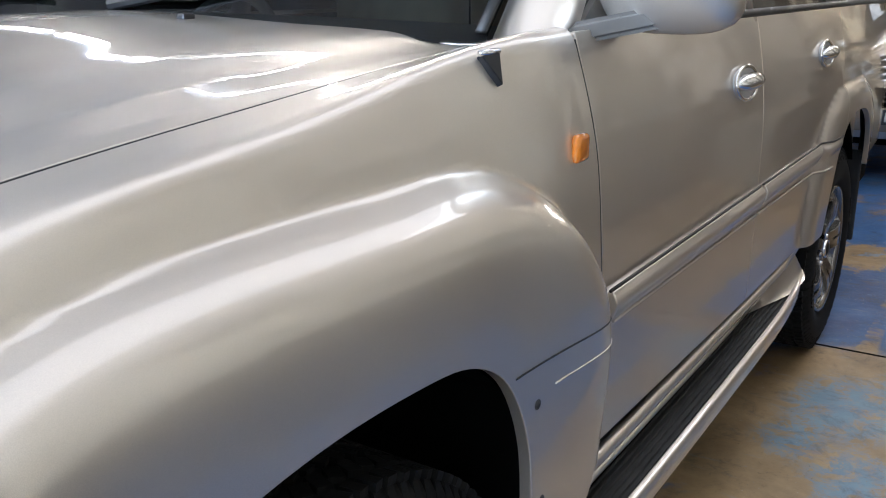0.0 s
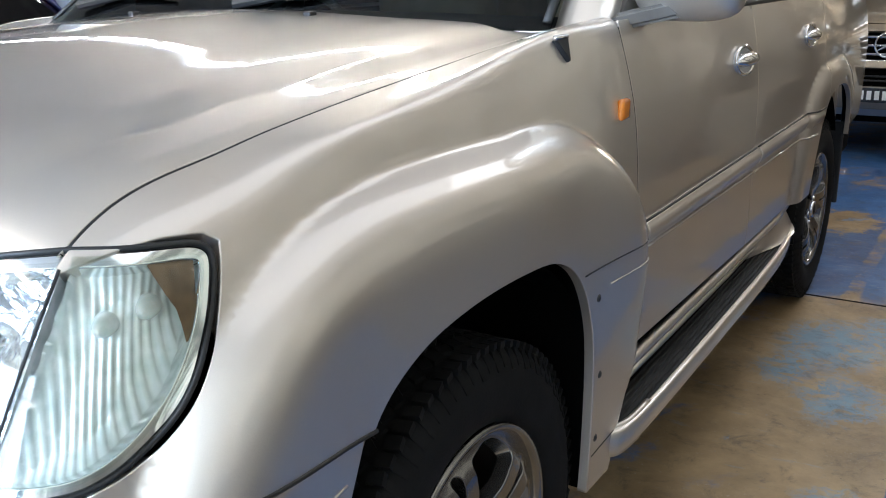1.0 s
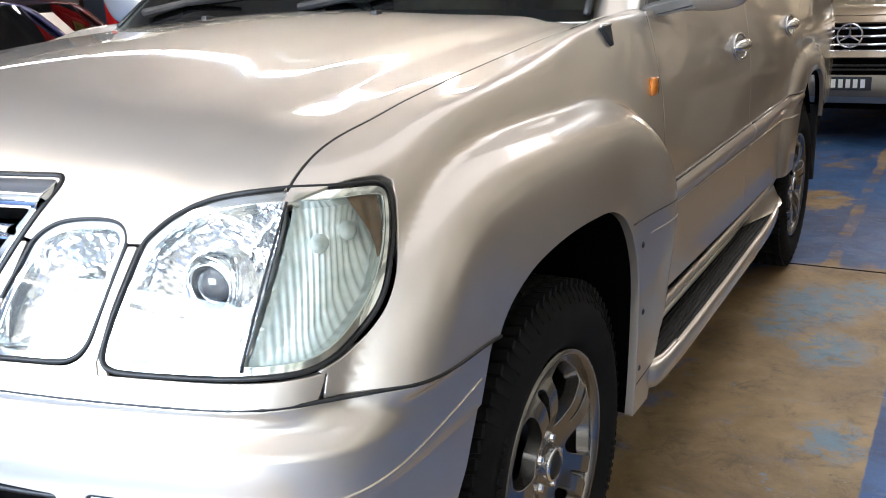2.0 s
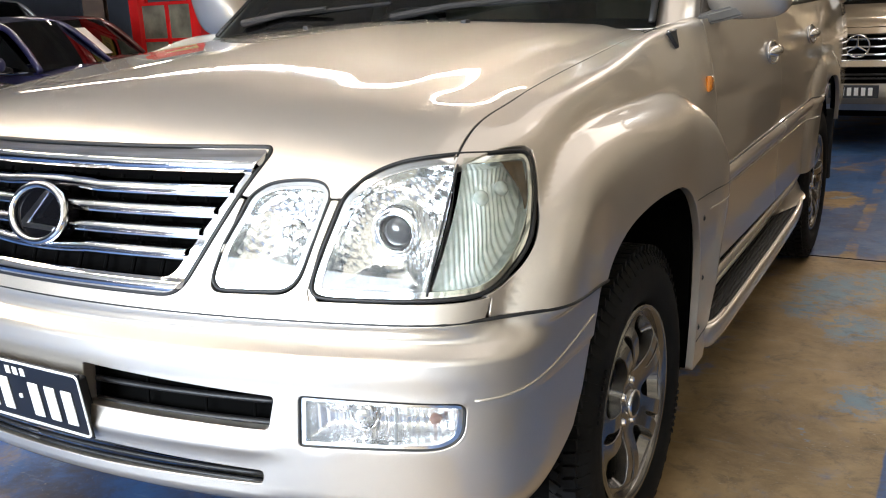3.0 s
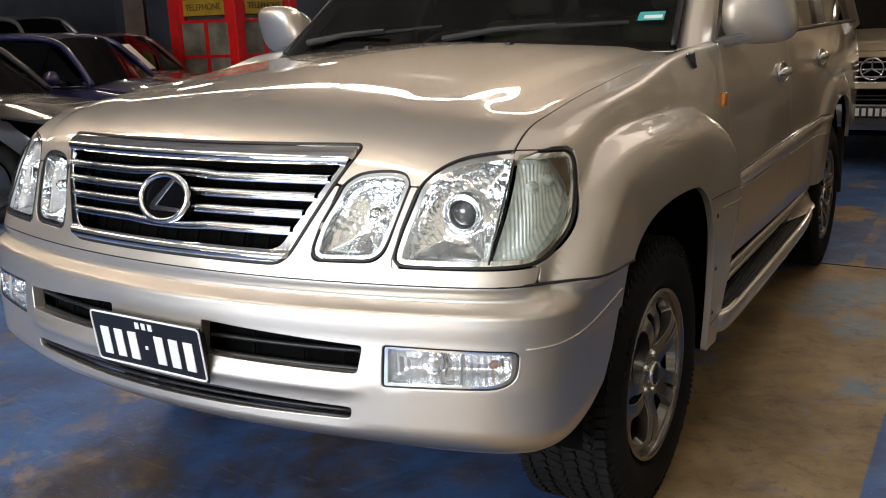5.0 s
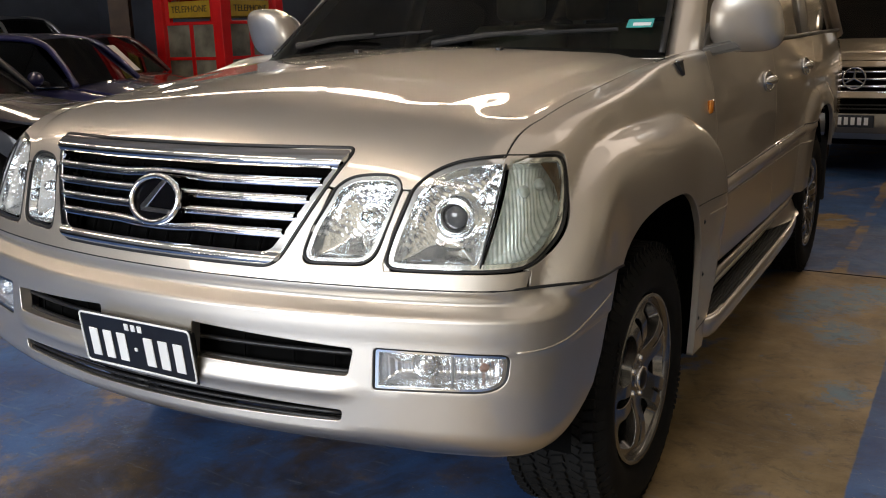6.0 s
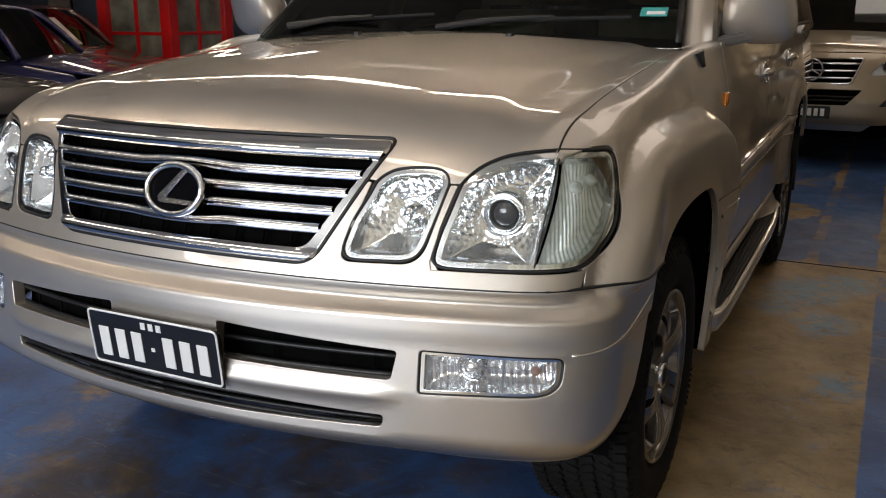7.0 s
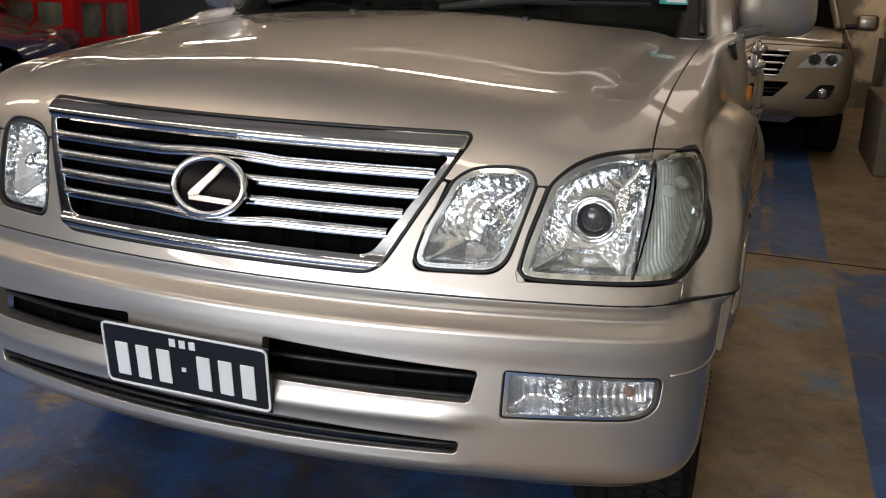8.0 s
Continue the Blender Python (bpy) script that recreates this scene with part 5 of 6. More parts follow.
def mirror(s):
    m = tagged(new("door_mirror"), "silver door mirror")
    m.parent = car
    bm = bmesh.new()
    bmesh.ops.create_icosphere(bm, subdivisions=4, radius=1)
    for v in bm.verts:
        x, y, z = v.co
        e = 3.2
        k = (abs(x) ** e + abs(y) ** e + abs(z) ** e) ** (-1 / e)
        v.co = Vector((s * (0.985 + 0.112 * x * k * (1 - 0.10 * z * k)), 1.70 + 0.075 * y * k * (1 - 0.3 * max(0, x * k)), 1.352 + 0.100 * z * k))
    for v in bm.verts:  # its front leans over
        v.co.y -= 0.42 * (v.co.z - 1.352)
    part("housing", bm, SILVER, m, smooth=True)
    bm = bmesh.new()
    bmesh.ops.create_icosphere(bm, subdivisions=3, radius=1)
    for v in bm.verts:
        x, y, z = v.co
        v.co = Vector((s * (0.985 + 0.098 * x), 1.776 + 0.004 * y, 1.352 + 0.08 * z))
    part("mirror_glass", bm, CHROME, m, smooth=True)
    bm = bmesh.new()
    prism(bm, [(s * 0.872, 1.565, 1.236), (s * 0.872, 1.72, 1.245), (s * 0.965, 1.775, 1.262), (s * 1.00, 1.765, 1.268), (s * 1.00, 1.70, 1.268), (s * 0.935, 1.635, 1.252)], (0, 0, 0.036))
    bmesh.ops.bevel(bm, geom=bm.edges[:], offset=0.008, segments=3, affect="EDGES")
    part("arm", bm, ARM_GREY, m, "dark grey mirror arm")
    bm = bmesh.new()
    prism(bm, [(s * 0.878, 1.575, 1.245), (s * 0.878, 1.80, 1.255), (s * 0.852, 1.80, 1.35), (s * 0.862, 1.70, 1.31)], (-s * 0.02, 0, 0))
    part("foot", bm, ARM_GREY, m)
    return m


def side_x(z):
    return 0.885 - 0.24 * (z - 1.25)


for s in (1, -1):
    mirror(s)
    # pillars and roof rail
    for name, pts, r in (("middle_pillar", [(2.56, 1.25), (2.60, 1.50), (2.64, 1.765)], 0.034),
                         ("rear_pillar", [(3.62, 1.25), (3.66, 1.5), (3.66, 1.765)], 0.034),
                         ("tail_pillar", [(4.80, 1.25), (4.66, 1.55), (4.52, 1.765)], 0.05),
                         ("roof_rail", [(2.2, 1.755), (2.6, 1.785), (3.6, 1.80), (4.55, 1.77)], 0.035)):
        part(name, tube(bmesh.new(), [(s * (side_x(z) - 0.03), y, z) for y, z in pts], r, 12, flat=1.2), SILVER, car, smooth=True)
    bm = bmesh.new()
    sec = []
    for t in np.linspace(0, 1, 7):
        fy, fz, fx = 1.46 + 0.62 * t, 1.235 + 0.50 * t, 0.795 - 0.115 * t
        ry, rz, rx = 1.575 + 0.56 * t, 1.235 + 0.49 * t, 0.880 - 0.115 * t
        sec.append([bm.verts.new(v) for v in ((s * fx, fy, fz), (s * (fx + 0.03), fy + 0.012, fz + 0.006), (s * (rx - 0.012), ry - 0.03, rz + 0.003), (s * rx, ry, rz), (s * (rx - 0.05), ry + 0.01, rz - 0.01), (s * (fx - 0.02), fy + 0.05, fz - 0.01))])
    for a, b in zip(sec, sec[1:]):
        for i in range(6):
            bm.faces.new((a[i], a[(i + 1) % 6], b[(i + 1) % 6], b[i]))
    bmesh.ops.recalc_face_normals(bm, faces=bm.faces)
    part("windscreen_pillar", bm, SILVER, car, smooth=True)
    part("belt_trim", tube(bmesh.new(), [(s * 0.888, 1.60, 1.262), (s * 0.892, 2.56, 1.270), (s * 0.892, 3.6, 1.280), (s * 0.88, 4.75, 1.285)], 0.011, 8), BLACK, car, smooth=True)
    for y0s, y1s, y2s, y3s in ((1.62, 2.54, 2.60, 2.16), (2.60, 3.60, 3.64, 2.66), (3.66, 4.76, 4.52, 3.70)):
        bm = bmesh.new()
        vs = [bm.verts.new((s * (side_x(z) - 0.02), y, z)) for y, z in ((y0s, 1.262), (y1s, 1.27), (y2s, 1.75), (y3s, 1.74))]
        prism(bm, [v.co for v in vs], (-s * 0.005, 0, 0))
        part("side_window", bm, WINDOW, car)
# windscreen: a gently bowed pane
bm = bmesh.new()
rows = []
for j in range(9):
    t = j / 8
    yy, zz = 1.44 + 0.66 * t, 1.245 + 0.50 * t
    hw = 0.80 - 0.12 * t
    rows.append([bm.verts.new((hw * u, yy - 0.075 * (1 - u * u), zz + 0.012 * (1 - u * u))) for u in np.linspace(-1, 1, 21)])
for a, b in zip(rows, rows[1:]):
    for i in range(20):
        bm.faces.new((a[i], a[i + 1], b[i + 1], b[i]))
part("windscreen", bm, SCREEN, car, smooth=True)
for s in (1, -1):
    bm = bmesh.new()
    tube(bm, [(s * (0.785 - 0.12 * t), 1.455 + 0.66 * t, 1.262 + 0.49 * t) for t in np.linspace(0, 1, 8)], 0.010, 8, flat=0.5)
    part("windscreen_seal", bm, SEAL_AND_GAP, car, smooth=True)
# cowl under the screen
bm = bmesh.new()
rows = []
for yy, zz in ((1.385, 1.262), (1.42, 1.272), (1.50, 1.285)):
    rows.append([bm.verts.new((0.79 * u, yy + 0.075 * u * u, zz - 0.02 * u * u)) for u in np.linspace(-1, 1, 17)])
for a, b in zip(rows, rows[1:]):
    for i in range(16):
        bm.faces.new((a[i], a[i + 1], b[i + 1], b[i]))
part("cowl", bm, BLACK, car, smooth=True)


def wiper(x0, x1):
    w = tagged(new("wiper"), "black windscreen wiper")
    w.parent = car
    ys = lambda x: 1.395 + 0.06 * (x / 0.8) ** 2
    part("blade", tube(bmesh.new(), [(x, ys(x) + 0.045 + 0.04 * (x - x0) / (x1 - x0), 1.318 + 0.025 * (x - x0) / (x1 - x0) - 0.012 * (x / 0.8) ** 2) for x in np.linspace(x0 + (x1 - x0) * 0.12, x1, 9)], 0.007, 6), BLACK, w)
    part("arm", tube(bmesh.new(), [(x0, ys(x0) + 0.02, 1.300), (x0 + (x1 - x0) * 0.3, ys(x0) + 0.035, 1.326), (x0 + (x1 - x0) * 0.62, ys(x1) + 0.05, 1.338)], [0.013, 0.010, 0.006], 8), BLACK, w)
    return w


wiper(-0.02, 0.62)
wiper(-0.66, -0.06)
for x in (0.283, -0.283):
    p, n = placer(f_body, rays_down)(np.array([(abs(x), 1.331)]))
    part("washer_nozzle", boxed(x - 0.010, x + 0.010, 1.318, 1.344, p[0][2] - 0.004, p[0][2] + 0.009, 0.004), BLACK, car)
part("roof", boxed(-0.72, 0.72, 2.06, 4.55, 1.755, 1.80, 0.02), SILVER, car)
part("tailgate", boxed(-0.80, 0.80, 4.72, 4.86, 0.55, 1.30, 0.03), SILVER, car)
part("rear_window", boxed(-0.70, 0.70, 4.60, 4.62, 1.30, 1.76, 0.005), WINDOW, car)
part("cabin_floor", boxed(-0.82, 0.82, 1.45, 4.7, 0.60, 0.66), VOID, car)
part("bulkhead", boxed(-0.82, 0.82, 1.40, 1.44, 0.5, 1.24), VOID, car)
part("dashboard", boxed(-0.78, 0.78, 1.50, 1.95, 0.85, 1.235, 0.05, 3), DASH, car, smooth=True)
part("steering_wheel", tube(bmesh.new(), [(-0.37 + 0.19 * math.cos(a), 2.02 + 0.07 * math.sin(a), 1.14 + 0.175 * math.sin(a)) for a in np.linspace(0, 2 * math.pi, 32, endpoint=False)], 0.016, 8, True), DASH, car, smooth=True)
for x in (-0.37, 0.37):
    for y in (2.35, 3.25):
        seat = tagged(new("seat"), "beige leather seat")
        seat.parent = car
        part("cushion", boxed(x - 0.26, x + 0.26, y, y + 0.5, 0.66, 0.85, 0.05, 3), SEAT, seat, smooth=True)
        part("backrest", boxed(x - 0.25, x + 0.25, y + 0.42, y + 0.58, 0.80, 1.36, 0.06, 3), SEAT, seat, smooth=True)
        part("headrest", boxed(x - 0.13, x + 0.13, y + 0.48, y + 0.57, 1.38, 1.57, 0.04, 3), SEAT, seat, smooth=True)
sticker = tagged(new("sticker"), "teal and white registration sticker")
sticker.parent = car
TEAL = material("teal_print", (0.02, 0.35, 0.33), 0.5, vary=0.05)
m = pose(0.685, 1.545, 1.352, 37, 0, 4)
part("sheet", boxed(-0.042, 0.042, -0.022, 0.022, 0.0, 0.001, m=m), TEAL, sticker)
part("band", boxed(-0.022, 0.036, -0.014, 0.002, 0.0015, 0.0025, m=m), WHITE, sticker)


# ---- other vehicles in the hall ----
NAVY = paint("dark_blue_paint", (0.016, 0.018, 0.085), 0.3, 0.35, 1.5)
BLACKP = paint("black_paint", (0.003, 0.004, 0.009), 0.0, 0.5, 1.35)
MAROON = paint("dark_red_paint", (0.09, 0.008, 0.008), 0.3, 0.4)
GOLD = paint("gold_beige_paint", (0.33, 0.265, 0.185))
PALE = paint("pale_silver_paint", (0.5, 0.5, 0.5))


def f_suv(p):
    x, y, z = np.abs(p[:, 0]), p[:, 1], p[:, 2]
    front = (0.02 + 0.17 * x * x + 0.30 * np.maximum(z - 0.62, 0) + 0.10 * (1 - smoothstep(0.25, 0.5, z)) - y) * 0.96
    top = z - (1.03 + 0.15 * y - 0.05 * (x / 0.8) ** 2)
    side = x - (0.945 - 0.25 * np.maximum(z - 0.9, 0) ** 2 - 0.05 * (1 - smoothstep(0.3, 0.6, z)))
    return smax(smax(front, top, 0.20), side, 0.26)


def suv():
    v = empty("parked_suv", "gold-beige parked luxury four-wheel drive with wide chrome grille", "car")
    G = roundpoly([(-0.40, 0.955, 0.02), (-0.32, 0.745, 0.03), (0.32, 0.745, 0.03), (0.40, 0.955, 0.02)])
    lampo = roundpoly([(0.45, 0.815, 0.02), (0.80, 0.835, 0.05), (0.845, 0.965, 0.05), (0.66, 0.975, 0.05), (0.53, 0.915, 0.05)])
    intake = roundpoly([(-0.42, 0.70, 0.02), (-0.30, 0.565, 0.02), (0.30, 0.565, 0.02), (0.42, 0.70, 0.02)])
    fog = roundpoly([(0.55, 0.56, 0.02), (0.76, 0.57, 0.03), (0.80, 0.69, 0.03), (0.66, 0.69, 0.03)])
    m1 = np.array([-1, 1])
    out = roundpoly([(-0.88, 0.44, 0.1), (-0.55, 0.40, 0.05), (0.55, 0.40, 0.05), (0.88, 0.44, 0.1), (0.93, 0.6, 0.1), (0.90, 0.985, 0.05), (0.5, 1.0), (-0.5, 1.0), (-0.90, 0.985, 0.05), (-0.93, 0.6, 0.1)])
    skin("nose", placer(f_suv, rays_front), GOLD, v, out, [G, lampo, lampo * m1, intake, fog, fog * m1], step=0.05, lip=0.03, fine=0.02)

    def top_of(q):
        return to_top(on(f_suv, rays_front, q))
    edge = top_of([(0.0, 1.006), (0.5, 1.006), (0.80, 1.0)])
    rear = to_top(on(f_suv, rays_down, [(0.82, 0.5), (0.80, 1.05), (0.4, 0.98), (0.0, 0.95)]))
    h = np.vstack([edge, rear])
    skin("hood", placer(f_suv, rays_top), GOLD, v, np.vstack([h, (h[1:-1] * m1)[::-1]]), step=0.05, lip=0.02)
    for s in (1, -1):
        sd = np.array([(0.32, 0.98), (0.62, 1.10), (1.1, 1.14), (2.0, 1.16), (4.6, 1.2), (4.6, 0.45), (1.36, 0.40), (1.33, 0.6), (1.2, 0.80), (0.95, 0.86), (0.72, 0.80), (0.58, 0.6), (0.55, 0.40), (0.42, 0.42)])
        skin("side", placer(f_suv, rays_out, s), GOLD, v, sd, step=0.08, lip=0.03)
        hl = tagged(new("headlamp"), "clear twin-ring headlamp")
        hl.parent = v
        flat(skin("reflector", placer(f_suv, rays_front, s, -0.04), FROST, hl, lampo, step=0.03, lip=0))
        skin("lens", placer(f_suv, rays_front, s, 0.0), LENS, hl, lampo, step=0.05, lip=0)
        for lx in (0.60, 0.735):
            p, n = placer(f_suv, rays_front, s, -0.015)(np.array([(lx, 0.897)]))
            m = Matrix.Translation(tuple(p[0])) @ pose(0, 0, 0, 0, 0, -90)
            part("ring", lathe(bmesh.new(), [(0.050, -0.02), (0.055, 0.006), (0.049, 0.012), (0.044, 0.0)], 28, m), CHROME, hl, smooth=True)
            part("projector", lathe(bmesh.new(), [(0.043, -0.005), (0.03, 0.006), (0.0, 0.012)], 28, m), PROJECTOR, hl, smooth=True)
        skin("fog_recess", placer(f_suv, rays_front, s, -0.05), BLACK, v, scaled(fog, 1.15), step=0.05, lip=0)
        p, n = placer(f_suv, rays_front, s, -0.03)(np.array([(0.70, 0.625)]))
        part("fog_lamp", lathe(bmesh.new(), [(0.04, -0.01), (0.04, 0.012), (0.034, 0.016), (0.0, 0.020)], 20, Matrix.Translation(tuple(p[0])) @ pose(0, 0, 0, 0, 0, -90)), REFLECTOR, v, smooth=True)
        for y in (0.95, 3.95):
            w = tagged(new("wheel"), "dark tyre on an alloy rim")
            w.parent = v
            w.matrix_basis = pose(s * 0.92, y, 0.37, 0, 0, 0 if s > 0 else 180)
            part("tyre", lathe(bmesh.new(), [(0.24, -0.03), (0.27, 0.01), (0.34, 0.0), (0.37, -0.04), (0.37, -0.24), (0.3, -0.28)], 40), TYRE, w, smooth=True)
            part("rim", lathe(bmesh.new(), [(0.24, 0.0), (0.22, -0.03), (0.05, -0.01), (0.0, -0.01)], 40), ALLOY, w, smooth=True)
        part("door_mirror", boxed(0.97, 1.17, 1.34, 1.44, 1.12, 1.27, 0.04, 3, Matrix.Diagonal((s, 1, 1, 1))), GOLD, v, smooth=True)
        part("mirror_arm", tube(bmesh.new(), [(s * 0.88, 1.36, 1.15), (s * 1.0, 1.38, 1.16)], 0.025, 8), BLACK, v)
        part("pillar", tube(bmesh.new(), [(s * 0.80, 1.0, 1.14), (s * 0.72, 1.45, 1.45), (s * 0.64, 1.95, 1.72)], 0.04, 8), GOLD, v, smooth=True)
        bm = bmesh.new()
        prism(bm, [(s * 0.83, 1.15, 1.17), (s * 0.83, 4.2, 1.2), (s * 0.66, 4.1, 1.7), (s * 0.66, 2.0, 1.7)], (-s * 0.006, 0, 0))
        part("side_window", bm, WINDOW, v)
    bm = bmesh.new()
    prism(bm, [(-0.78, 1.02, 1.15), (0.78, 1.02, 1.15), (0.64, 1.95, 1.72), (-0.64, 1.95, 1.72)], (0, 0.004, -0.006))
    part("windscreen", bm, SCREEN, v)
    part("roof", boxed(-0.68, 0.68, 1.93, 4.3, 1.70, 1.78, 0.03), GOLD, v)
    part("cowl", boxed(-0.80, 0.80, 0.93, 1.1, 1.08, 1.14, 0.01), BLACK, v)
    part("dashboard", boxed(-0.78, 0.78, 1.12, 1.6, 0.7, 1.12, 0.03), DASH, v)
    part("cabin_inside", boxed(-0.80, 0.80, 2.2, 4.3, 0.4, 1.30, 0.05), DASH, v)
    part("windscreen_sign", boxed(-0.16, 0.16, 1.28, 1.29, 1.24, 1.50, m=pose(0.40, 0.02, 0.0)), WHITE, v, "white paper price sign")
    part("underbody", boxed(-0.70, 0.70, 0.25, 4.5, 0.28, 0.9), VOID, v)
    skin("intake_backing", placer(f_suv, rays_front, 1, -0.06), VOID, v, scaled(intake, 1.1), step=0.06, lip=0)
    bm = bmesh.new()
    prism(bm, [(-0.52, 0.10, 0.405), (0.52, 0.10, 0.405), (0.44, 0.16, 0.335), (-0.44, 0.16, 0.335)], (0, 0.05, 0.01))
    bmesh.ops.bevel(bm, geom=bm.edges[:], offset=0.008, segments=2, affect="EDGES")
    part("skid_plate", bm, TRIM, v, "dull silver skid plate")
    for z in (0.605, 0.645):
        p = placer(f_suv, rays_front, 1, -0.03)(np.array([(x, z) for x in np.linspace(-0.36, 0.36, 11)]))[0]
        part("intake_bar", tube(bmesh.new(), [tuple(q) for q in p], 0.008, 6), BLACK, v, smooth=True)
    g = tagged(new("grille"), "three-bar chrome grille with round badge")
    g.parent = v
    skin("backing", placer(f_suv, rays_front, 1, -0.06), VOID, g, scaled(G, 1.05), step=0.06, lip=0)
    for z in (0.795, 0.855, 0.915):
        w = 0.32 + (z - 0.745) / 0.21 * 0.08
        p = placer(f_suv, rays_front, 1, -0.012)(np.array([(x, z) for x in np.linspace(-w, w, 15)]))[0]
        part("bar", tube(bmesh.new(), [tuple(q) for q in p], 0.012, 8, flat=0.9), CHROME, g, smooth=True)
    p = placer(f_suv, rays_front, 1, 0.0)(G)[0]
    part("surround", tube(bmesh.new(), [tuple(q) for q in p], 0.010, 6, True), CHROME, g, smooth=True)
    p = placer(f_suv, rays_front, 1, 0.012)(np.array([(0.0, 0.855)]))[0][0]
    bd = tagged(new("badge"), "round chrome badge with three spokes")
    bd.parent = g
    bd.matrix_basis = Matrix.Translation(tuple(p))
    part("ring", tube(bmesh.new(), oval(0.088, 0.088, 0), 0.008, 8, True), CHROME, bd, smooth=True)
    for a in (90, 210, 330):
        c, sn = math.cos(math.radians(a)), math.sin(math.radians(a))
        part("spoke", tube(bmesh.new(), [(0, 0, 0), (0.086 * c, 0, 0.086 * sn)], [0.012, 0.004], 6), CHROME, bd)
    pl = tagged(new("number_plate"), "black number plate with white characters")
    pl.parent = v
    q = placer(f_suv, rays_front, 1, 0.014)(np.array([(0.0, 0.505)]))[0][0]
    pl.matrix_basis = Matrix.Translation(tuple(q))
    part("panel", boxed(-0.186, 0.186, 0, 0.01, -0.052, 0.052), PLATE_BLACK, pl)
    for k in range(6):
        x = -0.135 + k * 0.052
        part("character_bar", boxed(x - 0.016, x + 0.016, -0.003, 0.0, -0.032, 0.032), WHITE, pl)
    return v


suv().matrix_basis = pose(0.75, 7.0, 0, 0, 0, 0)


def f_saloon(p):
    x, y, z = np.abs(p[:, 0]), p[:, 1], p[:, 2]
    front = (0.25 * x * x + 0.10 * (z - 0.5) + 0.10 * (1 - smoothstep(0.2, 0.4, z)) - y)
    top = z - (0.76 + 0.16 * np.minimum(y, 1.15) + 0.02 * np.maximum(y - 1.15, 0) - 0.06 * (x / 0.8) ** 2)
    side = x - (0.90 - 0.4 * np.maximum(z - 0.6, 0) ** 2 - 0.2 * np.maximum(0.5 - z, 0) ** 2)
    back = y - 4.6 + 0.2 * x * x
    return smax(smax(smax(front, top, 0.22), side, 0.16), back, 0.2)


